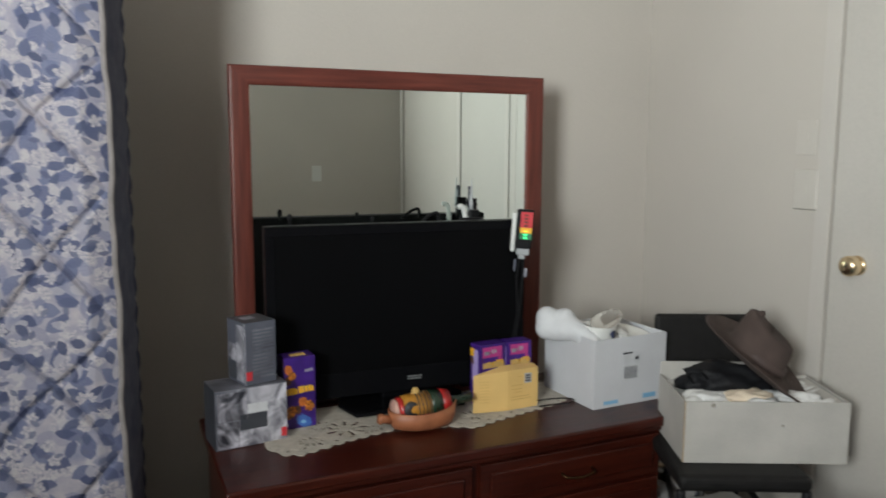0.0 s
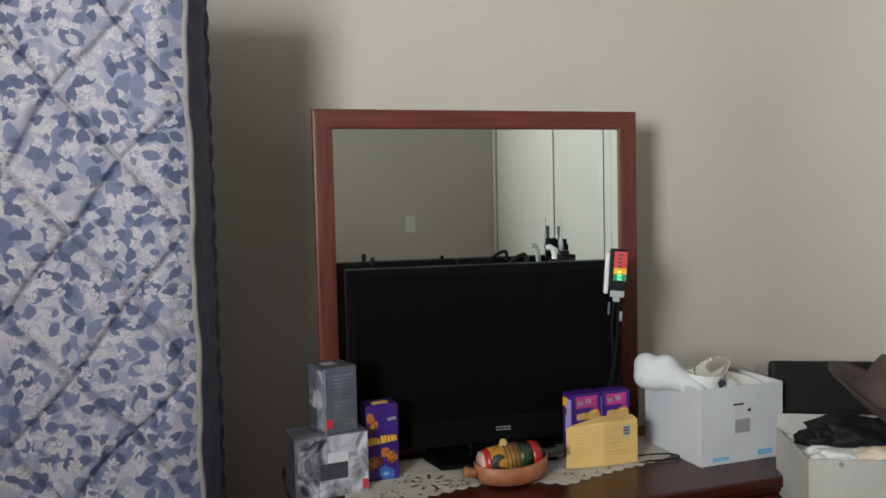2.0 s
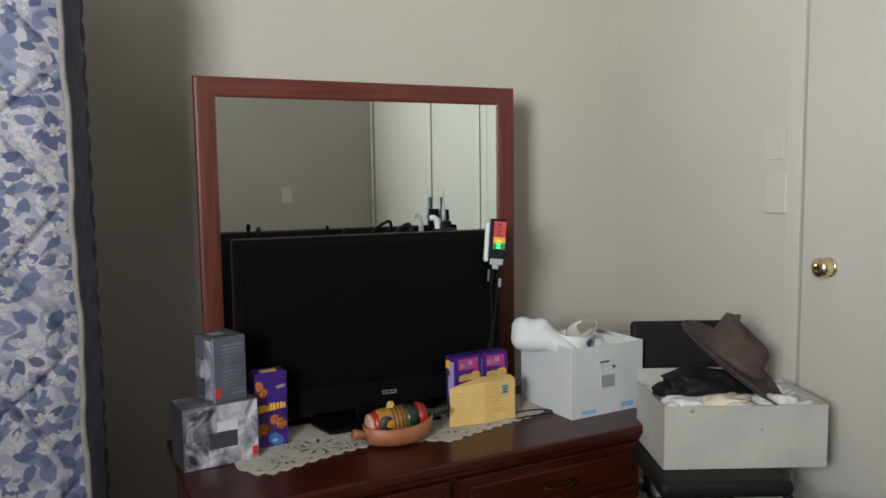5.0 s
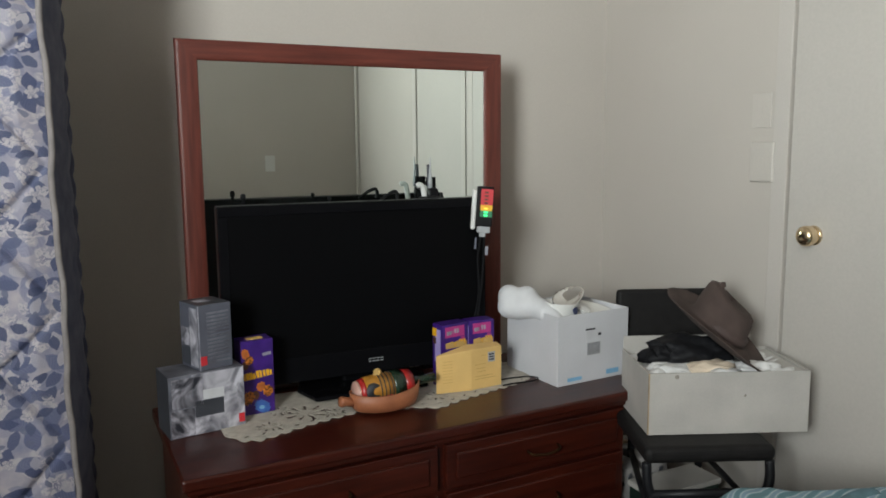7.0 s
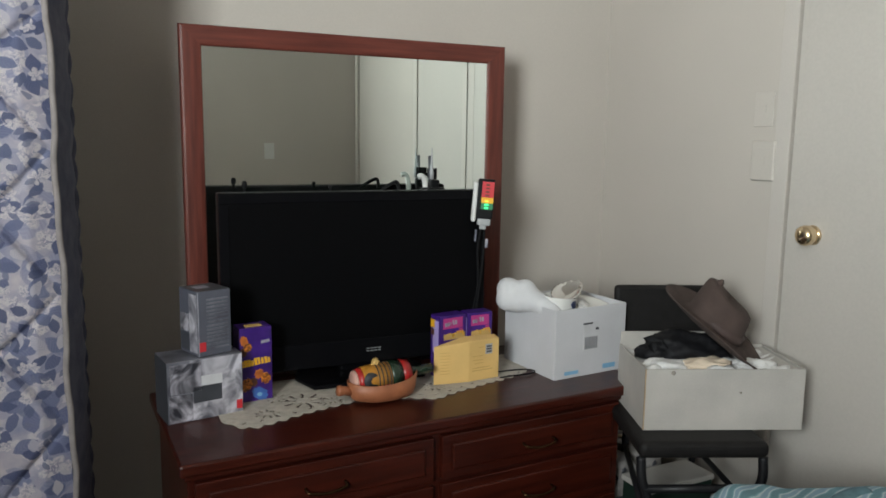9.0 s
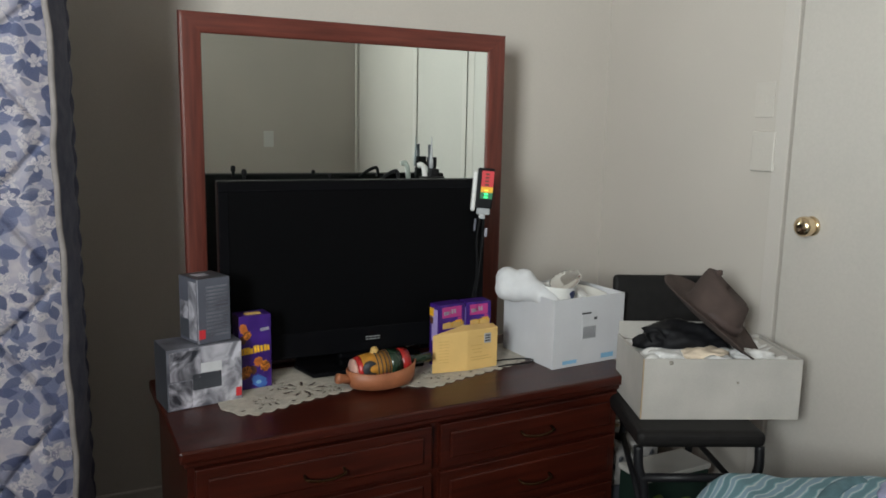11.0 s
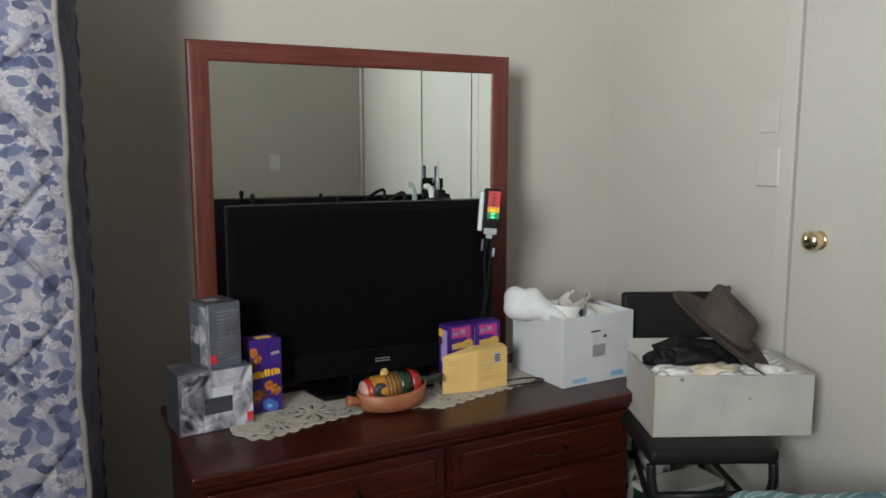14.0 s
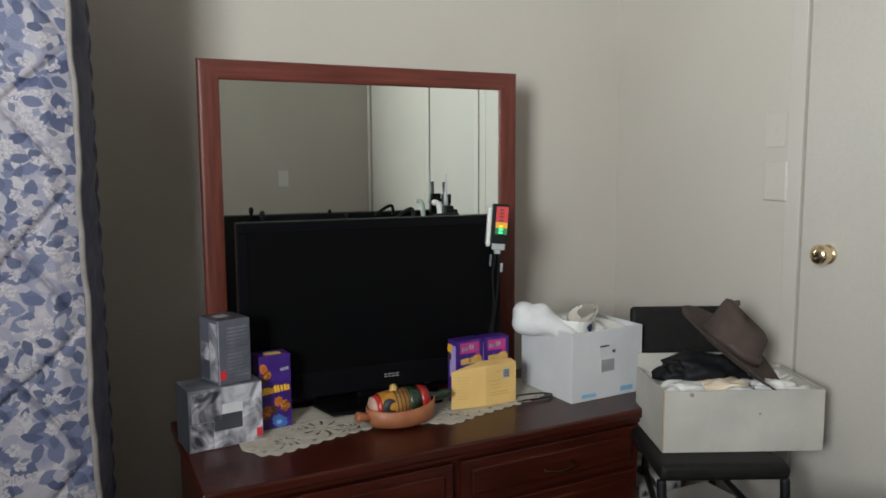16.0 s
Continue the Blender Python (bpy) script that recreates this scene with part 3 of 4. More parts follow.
# tip coloured light grey to carry the window light on its front
part("tip", lathe([(0.0, 0), (0.0062, 0.0), (0.0065, 0.02), (0.0035, 0.05), (0.0012, 0.098), (0.0, 0.100)], 12), GREYP, aerial, "tapered tip, greyed for the daylight on it", pose(-0.009, -0.010, 0.586))
part("lead_bend", tube(curve_pts([(-0.058, -0.016, 0.594), (-0.048, -0.016, 0.597), (-0.038, -0.016, 0.588), (-0.033, -0.016, 0.56), (-0.032, -0.016, 0.50)]), 0.0085), WHITEP, aerial, "white plastic lead elbow")
part("base", cube((-0.05, -0.03, 0), (0.05, 0.03, 0.015), 0.005), BLACK, aerial)

meter = thing("level_meter", Matrix.Translation((1.020, 1.995, 0.992)) @ pose(0, 0, 0, 0, 4, -24) @ Matrix.Scale(1.08, 4), "small black meter with red, amber and green lights", "meter")
part("casing", cube((-0.024, -0.012, 0.036), (0.024, 0.012, 0.150), 0.005, 3), BLACK, meter)
part("back_cover", cube((-0.036, -0.011, 0.026), (-0.023, 0.030, 0.140), 0.005, 3), WHITEP, meter, "white plastic back cover")
part("scale_face", cube((-0.012, -0.0135, 0.098), (0.022, -0.0118, 0.143)), RED, meter, "red scale zone")
part("scale_face", cube((-0.012, -0.0135, 0.082), (0.022, -0.0118, 0.098)), YINK, meter, "amber scale zone")
part("scale_face", cube((-0.012, -0.0135, 0.064), (0.022, -0.0118, 0.082)), mat("green_ink", (0.03, 0.22, 0.10), 0.4), meter, "green scale zone")
for z, mm in ((0.069, LEDG), (0.078, LEDG), (0.088, LEDY), (0.104, BROWN), (0.114, BROWN), (0.124, BROWN), (0.134, BROWN)):
    part("light", cube((-0.002, -0.0150, z - 0.0024), (0.009, -0.0133, z + 0.0024), 0.0008), mm, meter)
part("socket", cube((-0.018, -0.009, 0.018), (0.020, 0.009, 0.040), 0.003), GREYP, meter)
part("plug", cube((-0.010, -0.007, 0.006), (0.008, 0.007, 0.020), 0.002), GREYP, meter)
for xo in (-0.006, 0.005):
    part("cable", tube(curve_pts([(xo, 0, 0.008), (xo * 1.5, 0.004, -0.06), (xo * 0.5 + 0.004, 0.006, -0.16), (xo - 0.004, 0.008, -0.28), (xo, 0.004, -0.392)]), 0.0032, 8), BLACK, meter)
part("stem_clip", cube((0.010, -0.010, -0.045), (0.018, -0.004, -0.020), 0.001), PALE, meter)
part("stem_clip", cube((-0.022, -0.010, -0.030), (-0.016, -0.004, 0.004), 0.001), SLATE, meter)

# ---- things on the dresser ----


def front_edge(x):
    pts = [(0.20, 1.815), (0.235, 1.755), (0.28, 1.742), (0.34, 1.765), (0.42, 1.795), (0.53, 1.825), (0.62, 1.835), (0.70, 1.80), (0.77, 1.765), (0.86, 1.80), (0.98, 1.835), (1.10, 1.865), (1.17, 1.93)]
    for (xa, ya), (xb, yb) in zip(pts, pts[1:]):
        if xa <= x <= xb:
            return ya + (yb - ya) * (x - xa) / (xb - xa)
    return pts[-1][1]


NXR, NYR, EDGE = 260, 70, 8


def lace(j0, j1):
    """The strip of the runner between two of its lengthwise threads, with its openings."""
    bm = bmesh.new()
    rg = []
    for i in range(NXR + 1):
        x = 0.20 + 0.97 * i / NXR
        y0 = front_edge(x) + 0.012 - 0.014 * abs(math.sin(x * 2 * math.pi / 0.074)) - 0.003 * abs(math.sin(x * math.pi / 0.008))
        y1 = 2.08 - 0.10 * max(0, (0.30 - x) / 0.1)
        rg.append([bm.verts.new((x, y0 + (y1 - y0) * j / NYR, DZ + 0.0025 + 0.0012 * noise.noise(Vector((x * 30, j * 0.3, 0))))) for j in range(j0, j1 + 1)])
    for i in range(NXR):
        for j in range(j1 - j0):
            c = rg[i][j].co
            cut = False
            for cxr, cyr, rr in ((0.425, 1.885, 0.062), (0.315, 1.825, 0.035), (0.36, 1.93, 0.04), (0.50, 1.86, 0.03), (0.80, 1.86, 0.04)):
                dx, dy = c.x - cxr, c.y - cyr
                rad, ang = math.hypot(dx, dy), math.atan2(dy, dx)
                if 0.3 * rr < rad < 0.95 * rr and math.cos(ang * 9) + 0.5 * noise.noise(Vector((c.x * 60, c.y * 60, 0))) > 0.45 + 1.1 * abs(rad / rr - 0.62):
                    cut = True
            if j + j0 in (6, 7) and (i // 3) % 4 == 0:
                cut = True
            if not cut:
                bm.faces.new((rg[i][j], rg[i + 1][j], rg[i + 1][j + 1], rg[i][j + 1]))
    return smooth(bm)


runner = thing("lace_runner", pose(0, 0, 0), "cream crocheted lace runner with a scalloped edge", "runner")
for pname, ja, jb in (("edging", 0, EDGE), ("cloth", EDGE, NYR)):
    strip = part(pname, lace(ja, jb), LACE, runner)
    strip.modifiers.new("thickness", "SOLIDIFY").thickness = 0.0015


def printed_box(name, m, label, w, d, h, body, patches, category="box", group=""):
    """A carton; patches: (name, face, u0, u1, v0, v1, material, label) in parts of the face."""
    t = thing(name, m, label, category, group)
    part("carton", cube((0, 0, 0), (w, d, h), 0.0015), body, t)
    for k, (pn, face_, u0, u1, v0, v1, pm, pl) in enumerate(patches):
        e = 0.0006 + 0.00025 * (k % 4)
        if face_ == "front":
            bm = cube((u0 * w, -e, v0 * h), (u1 * w, 0.0004, v1 * h))
        elif face_ == "left":
            bm = cube((-e, u0 * d, v0 * h), (0.0004, u1 * d, v1 * h))
        else:
            bm = cube((u0 * w, v0 * d, h - 0.0004), (u1 * w, v1 * d, h + e))
        if pn == "sweet" and face_ == "front":
            mid_ = Vector(((u0 + u1) / 2 * w, 0, (v0 + v1) / 2 * h))
            bmesh.ops.bevel(bm, geom=[e_ for e_ in bm.edges if abs((e_.verts[0].co - e_.verts[1].co).y) > 1e-5], offset=0.25 * min((u1 - u0) * w, (v1 - v0) * h), segments=3, affect="EDGES")
            bmesh.ops.rotate(bm, verts=bm.verts, cent=mid_, matrix=Matrix.Rotation(radians((37 * k) % 70 - 35), 3, "Y"))
        if pn in ("title_bar", "maker_mark") and w < 0.1:
            bmesh.ops.rotate(bm, verts=bm.verts, cent=((u0 + u1) / 2 * w, 0, (v0 + v1) / 2 * h), matrix=Matrix.Rotation(radians(-7), 3, "Y"))
        part(pn, bm, pm, t, pl)
    return t


printed_box("gift_box", pose(0.078, 1.842, DZ, 0, 0, 10), "glossy grey printed glassware box under a smaller one", 0.190, 0.115, 0.158, GREY, [
    ("side_panel", "left", 0.0, 1.0, 0.0, 1.0, GREYD, "dark side"),
    ("photo_panel", "front", 0.30, 0.99, 0.01, 0.99, PHOTOP, "pale photo of glassware"),
    ("photo_panel", "front", 0.02, 0.32, 0.02, 0.46, PHOTO, "dark photo of glassware"),
    ("photo_panel", "front", 0.04, 0.44, 0.48, 0.95, PHOTO, "dark photo of glassware"),
    ("photo_panel", "front", 0.36, 0.50, 0.80, 0.97, PALE, ""),
    ("photo_panel", "front", 0.10, 0.24, 0.02, 0.14, PALE, ""),
    ("title_label", "front", 0.31, 0.72, 0.56, 0.72, WHITEL, "white title strip"),
    ("text_panel", "front", 0.33, 0.71, 0.29, 0.555, GREYD, "dark grey text panel"),
    ("title_bar", "front", 0.38, 0.63, 0.615, 0.635, RED, ""),
    ("text_bar", "front", 0.44, 0.58, 0.47, 0.488, GREY, ""),
    ("corner_mark", "front", 0.905, 0.985, 0.07, 0.22, RED, "red corner square")])
bands = [("text_bar", "front", 0.26, 0.92, 0.10 + 0.058 * k, 0.10 + 0.058 * k + 0.030, GREY, "") for k in range(14)]
printed_box("gift_box", pose(0.157, 1.862, DZ + 0.1595, 0, 0, 20), "tall grey printed box stacked on a larger one", 0.090, 0.100, 0.166, SLATE, bands + [
    ("corner_mark", "front", 0.03, 0.22, 0.08, 0.22, RED, "red corner square"),
    ("photo_panel", "left", 0.05, 0.45, 0.05, 0.95, PHOTOP, "pale side photo"),
    ("photo_panel", "left", 0.5, 0.95, 0.35, 0.62, PHOTO, ""),
    ("photo_panel", "left", 0.5, 0.95, 0.05, 0.33, GREYD, ""),
    ("lid_panel", "top", 0.02, 0.98, 0.02, 0.98, GREYD, "dark lid"), ("label", "top", 0.22, 0.62, 0.40, 0.75, PALE, "white top label"),
    ("spine_stripe", "front", 0.0, 0.03, 0.0, 1.0, PALE, "")])

def lettering(u0, u1, v0, v1, seed, ink, count):
    """A run of small uneven strokes, as illegible bold script."""
    rng = random.Random(seed)
    out, step = [], (u1 - u0) / count
    for k in range(count):
        a = u0 + step * k
        tall = 0.72 + 0.28 * rng.random()
        rise = (v1 - v0) * 0.35 * k / count
        out.append(("title_bar", "front", a, a + step * (0.6 + 0.35 * rng.random()), v0 + rise, v0 + rise + (v1 - v0) * tall, ink, ""))
    return out


choc = lettering(0.02, 0.97, 0.475, 0.575, 5, YINK, 9) + [
    ("maker_mark", "front", 0.66, 0.93, 0.78, 0.82, PALE, ""), ("sweet", "front", 0.02, 0.24, 0.76, 0.90, ORANGE, "orange wrapped sweet"), ("sweet", "front", 0.12, 0.36, 0.68, 0.80, PHOTOS, ""),
    ("sweet", "front", 0.02, 0.20, 0.62, 0.74, BROWN, ""), ("sweet", "front", 0.44, 0.72, 0.30, 0.43, ORANGE, ""), ("sweet", "front", 0.64, 0.94, 0.22, 0.37, PHOTOS, "brown and orange sweets"),
    ("sweet", "front", 0.02, 0.34, 0.14, 0.33, PHOTOS, ""), ("sweet", "front", 0.30, 0.52, 0.20, 0.32, BROWN, ""),
    ("sweet", "front", 0.34, 0.86, 0.02, 0.17, BLUE, "blue wrapped sweet"), ("sweet", "front", 0.50, 0.66, 0.06, 0.11, PALEB, ""),
    ("tab", "top", 0.25, 0.75, 0.2, 0.6, OCHRE, "")]
printed_box("chocolate_box", pose(0.268, 1.930, DZ + 0.002, 0, 0, 8), "tall purple chocolate carton with yellow lettering", 0.088, 0.06, 0.204, PURPLE, choc, group="chocolate cartons")
choc2 = [("badge", "front", 0.12, 0.86, 0.79, 0.96, PINK, "pink badge"), ("badge_tail", "front", 0.72, 0.86, 0.72, 0.78, PINK, "")] + lettering(0.18, 0.66, 0.83, 0.905, 8, PALE, 5) + [
    ("title_patch", "front", 0.14, 0.95, 0.615, 0.705, OCHRE, "yellow title patch")] + lettering(0.16, 0.93, 0.635, 0.72, 3, YINK, 8) + [
    ("sweet", "front", 0.35, 0.70, 0.34, 0.44, PHOTOS, ""), ("spine_stripe", "left", 0.15, 0.75, 0.40, 0.92, LILAC, ""), ("sweet", "left", 0.55, 0.98, 0.80, 0.93, YINK, ""), ("sweet", "left", 0.60, 0.9, 0.68, 0.78, BROWN, "")]
printed_box("chocolate_box", pose(0.846, 1.918, DZ + 0.002, 0, 0, 10), "purple chocolate carton behind a manila packet", 0.095, 0.05, 0.190, PURPLE, choc2, group="chocolate cartons")
printed_box("chocolate_box", pose(0.944, 1.930, DZ + 0.002, 0, 0, 3), "purple chocolate carton beside a matching one", 0.085, 0.05, 0.190, PURPLE, choc2, group="chocolate cartons")

packet = thing("padded_packet", pose(0.805, 1.858, DZ + 0.003), "yellow manila parcel standing on the lace runner", "parcel")
bm = bmesh.new()
plan = [(0, 0.012, 0.112), (0.108, 0.0, 0.123), (0.215, 0.012, 0.121), (0.215, 0.046, 0.126), (0.11, 0.040, 0.130), (0.004, 0.018, 0.114)]
lo, hi = [bm.verts.new((x, y, 0)) for x, y, z in plan], [bm.verts.new((x, y, z)) for x, y, z in plan]
bm.faces.new(lo[::-1]), bm.faces.new((hi[0], hi[1], hi[4], hi[5])), bm.faces.new((hi[1], hi[2], hi[3], hi[4]))
for k in range(6):
    bm.faces.new((lo[k], lo[(k + 1) % 6], hi[(k + 1) % 6], hi[k]))
bmesh.ops.recalc_face_normals(bm, faces=bm.faces[:])
bmesh.ops.bevel(bm, geom=bm.edges[:], offset=0.0022, segments=2, affect="EDGES", profile=0.5)
part("wrapper", bm, YELLOW, packet)
pm = pose(0.108, 0, 0, 0, 0, 6.4)
part("stamp", cube((0.058, -0.0012, 0.078), (0.082, 0.0008, 0.108)), GINK, packet, "grey printed stamp", pm)
for k in range(3):
    part("stamp_bar", cube((0.061, -0.0018, 0.083 + 0.008 * k), (0.079, 0.0006, 0.087 + 0.008 * k)), INK, packet, "", pm)
for k, (a, b, z) in enumerate(((0.012, 0.085, 0.030), (0.012, 0.075, 0.038), (0.02, 0.05, 0.052), (0.015, 0.05, 0.062), (0.035, 0.052, 0.100), (0.012, 0.05, 0.074))):
    part("print_bar", cube((a, -0.001, z), (b, 0.0008, z + 0.002)), OCHRE, packet, "", pm)
pm2 = pose(0, 0.012, 0, 0, 0, -6.3)
for k in range(8):
    part("print_bar", cube((0.02, -0.001, 0.03 + 0.009 * k), (0.05, 0.0008, 0.0317 + 0.009 * k)), OCHRE, packet, "", pm2)

# leather dish with a painted gourd in it
dish = thing("leather_dish", pose(0.636, 1.836, DZ + 0.003, 0, 0, 4), "tan leather-look oval dish with a stub handle", "dish")
bm = lathe([(0.0, 0.0), (0.070, 0.0), (0.090, 0.006), (0.098, 0.020), (0.102, 0.052), (0.098, 0.053), (0.093, 0.022), (0.085, 0.010), (0.06, 0.006), (0.0, 0.006)], 56)
for v in bm.verts:
    v.co.y *= 0.62
    v.co.z *= 1 + 0.16 * (v.co.x / 0.1) ** 2 + 0.10 * v.co.x / 0.1
part("bowl", bm, CLAY, dish)
part("handle", lathe([(0.0, 0), (0.014, 0.002), (0.012, 0.02), (0.015, 0.034), (0.013, 0.040), (0.0, 0.041)], 20), CLAY, dish, "", pose(-0.093, 0.0, 0.030, 0, -80, 0))
gourd = thing("painted_bottle", pose(0.548, 1.838, DZ + 0.053, 0, -3, 2) @ Matrix.Scale(1.17, 4), "lacquered bottle in yellow, green and red bands lying in a dish", "bottle")
part("end_cap", lathe([(0.0, -0.002), (0.020, 0.0), (0.027, 0.004), (0.028, 0.010), (0.0, 0.011)], 32, "X"), PINKCLAY, gourd)
part("band", lathe([(0.0, 0.010), (0.0285, 0.010), (0.031, 0.018), (0.032, 0.022), (0.0, 0.023)], 32, "X"), DEEPRED, gourd, "red band")
part("band", lathe([(0.0, 0.022), (0.0325, 0.022), (0.0345, 0.040), (0.0358, 0.090), (0.0, 0.091)], 32, "X"), AMBER, gourd, "yellow band with black hoops")
part("body", lathe([(0.0, 0.090), (0.0358, 0.090), (0.0355, 0.100), (0.034, 0.120), (0.0, 0.121)], 32, "X"), GREEN, gourd)
part("band", lathe([(0.0, 0.120), (0.0342, 0.120), (0.033, 0.130), (0.030, 0.142), (0.0, 0.143)], 32, "X"), DEEPRED, gourd, "red band")
part("neck", lathe([(0.0, 0.141), (0.026, 0.141), (0.014, 0.152), (0.011, 0.165), (0.011, 0.205), (0.0, 0.206)], 24, "X"), GREEN, gourd)
for k in range(4):
    part("stripe", lathe([(0.0, 0.0), (0.0363, 0.0), (0.0364, 0.0024), (0.0, 0.0025)], 32, "X"), INK, gourd, "", pose(0.056 + 0.0095 * k, 0, 0))
for x in (0.060, 0.070, 0.079):
    part("patch", lathe([(0.0, 0.0), (0.0045, 0.0), (0.004, 0.003), (0.0, 0.0035)], 12, "Y"), DEEPRED, gourd, "", pose(x, -0.0325, -0.012, 180, 0, 0))
part("spot", lathe([(0.0, 0.0), (0.019, 0.0), (0.018, 0.006), (0.0, 0.007)], 28, "Y"), INK, gourd, "large round black spot", pose(0.038, -0.0265, 0.006, 170, 0, 0))
part("leaf_tuft", lump((0.010, 0.007, 0.012), 3, 0.4, 3), OCHRE, gourd, "", pose(0.060, 0.0, 0.030))

cable = curve_pts([(1.03, 1.905, DZ + 0.006), (1.08, 1.905, DZ + 0.006), (1.13, 1.895, DZ + 0.006), (1.148, 1.872, DZ + 0.006), (1.12, 1.853, DZ + 0.006), (1.06, 1.855, DZ + 0.006), (1.015, 1.852, DZ + 0.006)])
tagged(part("power_cable", tube(cable, 0.0022, 8), BLACK), "thin black cable looped on the lace runner", "cable")


def open_carton(name, m, label, w, d, h, body, wall=0.004, floor_h=0.004):
    t = thing(name, m, label, "box")
    part("front_side", cube((0, 0, 0), (w, wall, h), 0.0008), body, t)
    part("back_side", cube((0, d - wall, 0), (w, d, h), 0.0008), body, t)
    part("end_side", cube((0, wall, 0), (wall, d - wall, h), 0.0008), body, t)
    part("end_side", cube((w - wall, wall, 0), (w, d - wall, h), 0.0008), body, t)
    part("base", cube((wall, wall, 0), (w - wall, d - wall, floor_h)), body, t)
    return t


WM = pose(1.160, 1.780, DZ, 0, 0, 5.5)
WWD, WDP, WH = 0.278, 0.262, 0.213
wbox = open_carton("white_carton", WM, "open white cardboard carton full of crockery", WWD, WDP, WH, CARD)
part("barcode_label", cube((0.108, -0.0012, 0.078), (0.170, 0.0005, 0.168)), WHITEL, wbox, "pale printed label")
part("barcode", cube((0.112, -0.0018, 0.082), (0.164, 0.0005, 0.121)), GINK, wbox, "grey barcode block")
for k in range(9):
    part("barcode_bar", cube((0.114 + 0.0055 * k, -0.0022, 0.084), (0.1155 + 0.0055 * k, 0.0005, 0.119)), GREY, wbox)
part("print_bar", cube((0.106, -0.002, 0.160), (0.142, 0.0005, 0.165)), INK, wbox)
part("arrow_mark", prism([(0.154, -0.0022), (0.166, -0.0022), (0.160, 0.0004)], 0.140, 0.148), INK, wbox)
part("print_bar", cube((0.038, -0.0015, 0.010), (0.092, 0.0005, 0.021)), PALEB, wbox, "pale blue print")
part("print_bar", cube((0.190, -0.0015, 0.012), (0.240, 0.0005, 0.027)), PALEB, wbox, "pale blue print")


def on_box(x, y, z, rx=0, ry=0, rz=0):
    return WM @ pose(x, y, z, rx, ry, rz)


packing = thing("packing_paper", on_box(WWD / 2, WDP / 2, 0.004), "crumpled white packing paper filling the carton", "packing")
part("paper", lump((0.128, 0.120, 0.145), 5, 0.12), CLOTH, packing)
plush = thing("plush_toy", pose(1.125, 1.95, DZ + 0.2), "white fluffy plush bundle hanging over the carton edge", "soft toy")
bm = bmesh.new()
for x, y, z, r in ((-0.016, 0.030, 0.047, 0.038), (0.030, 0.004, 0.043, 0.038), (-0.022, 0.022, 0.016, 0.038), (0.008, 0.012, 0.018, 0.046), (0.036, -0.020, 0.018, 0.042),
                   (0.046, -0.050, 0.014, 0.036), (0.052, -0.078, 0.006, 0.034), (0.058, -0.104, -0.002, 0.028), (0.062, -0.124, -0.008, 0.022)):
    bmesh.ops.create_icosphere(bm, subdivisions=3, radius=r, matrix=Matrix.Translation((x, y, z)))
body = part("body", smooth(bm), PLUSH, plush)
melt = body.modifiers.new("melt", "REMESH")
melt.mode, melt.voxel_size, melt.use_smooth_shade = "VOXEL", 0.0045, True
soft_ = body.modifiers.new("soften", "SMOOTH")
soft_.factor, soft_.iterations = 0.7, 16
cup = thing("china_bowl", pose(1.228, 1.872, DZ + 0.172, 0, 3, 0), "white china bowl with a blue flower", "bowl")
part("bowl", lathe([(0.0, 0.0), (0.030, 0.0), (0.047, 0.02), (0.055, 0.064), (0.057, 0.066), (0.053, 0.065), (0.045, 0.024), (0.028, 0.006), (0.0, 0.006)], 44), CHINA, cup)
COBALT = mat("cobalt", (0.035, 0.05, 0.13), 0.3, var=0.3, scale=60)
for k in range(7):
    a = 2 * math.pi * k / 6
    q = -66 + (0 if k == 6 else 9 * math.cos(a))
    part("petal", lathe([(0.0, 0), (0.0068, 0.0), (0.005, 0.0015), (0.0, 0.002)], 12), COBALT, cup, "",
         pose(0, 0, 0.047 + (0 if k == 6 else 0.008 * math.sin(a)), 0, 0, q) @ pose(0.0525, 0, 0, 0, 80, 0))
dish_u = Vector((0.115, 0.02, 0.046)).normalized()
dish_n = Vector((-0.62, -0.60, 0.72))
dish_n = (dish_n - dish_u * dish_n.dot(dish_u)).normalized()
tray = thing("silver_dish", Matrix.Translation((1.250, 1.862, DZ + 0.248)) @ Matrix((dish_u, dish_n.cross(dish_u), dish_n)).transposed().to_4x4(), "shiny oval silver dish propped on a bowl", "dish")
bm = lathe([(0.0, 0.0), (0.040, 0.0005), (0.048, 0.003), (0.056, 0.007), (0.060, 0.0072), (0.060, 0.0088), (0.054, 0.0090), (0.046, 0.0055), (0.040, 0.0028), (0.0, 0.0022)], 60)
for v in bm.verts:
    v.co.y *= 0.62 * (1 - 2.5 * v.co.x)
    if math.hypot(v.co.x, v.co.y / 0.62) > 0.05:
        v.co.z += 0.0015 * math.sin(14 * math.atan2(v.co.y, v.co.x))
part("dish", bm, SILVER, tray)
plate = thing("china_plate", pose(1.352, 1.875, DZ + 0.168, 10, 8, 0), "stacked pale china plates in the carton", "plate")
for k in range(4):
    part("plate", lathe([(0.0, 0.0), (0.035, 0.0), (0.066, 0.010), (0.069, 0.013), (0.064, 0.012), (0.034, 0.004), (0.0, 0.004)], 44), CHINA, plate, "", pose(0.004 * (-1) ** k, 0.003 * k, 0.008 * k))
lid = thing("glass_lid", on_box(0.11, 0.205, 0.195, 6, 0, 0), "small domed china lid in the carton", "lid")
part("dome", lathe([(0.0, 0.0), (0.046, 0.0), (0.044, 0.012), (0.028, 0.022), (0.0, 0.026)], 36), CHINA, lid)
part("rim", lathe([(0.0, -0.003), (0.049, -0.003), (0.050, 0.0), (0.0, 0.001)], 36), SILVER, lid)

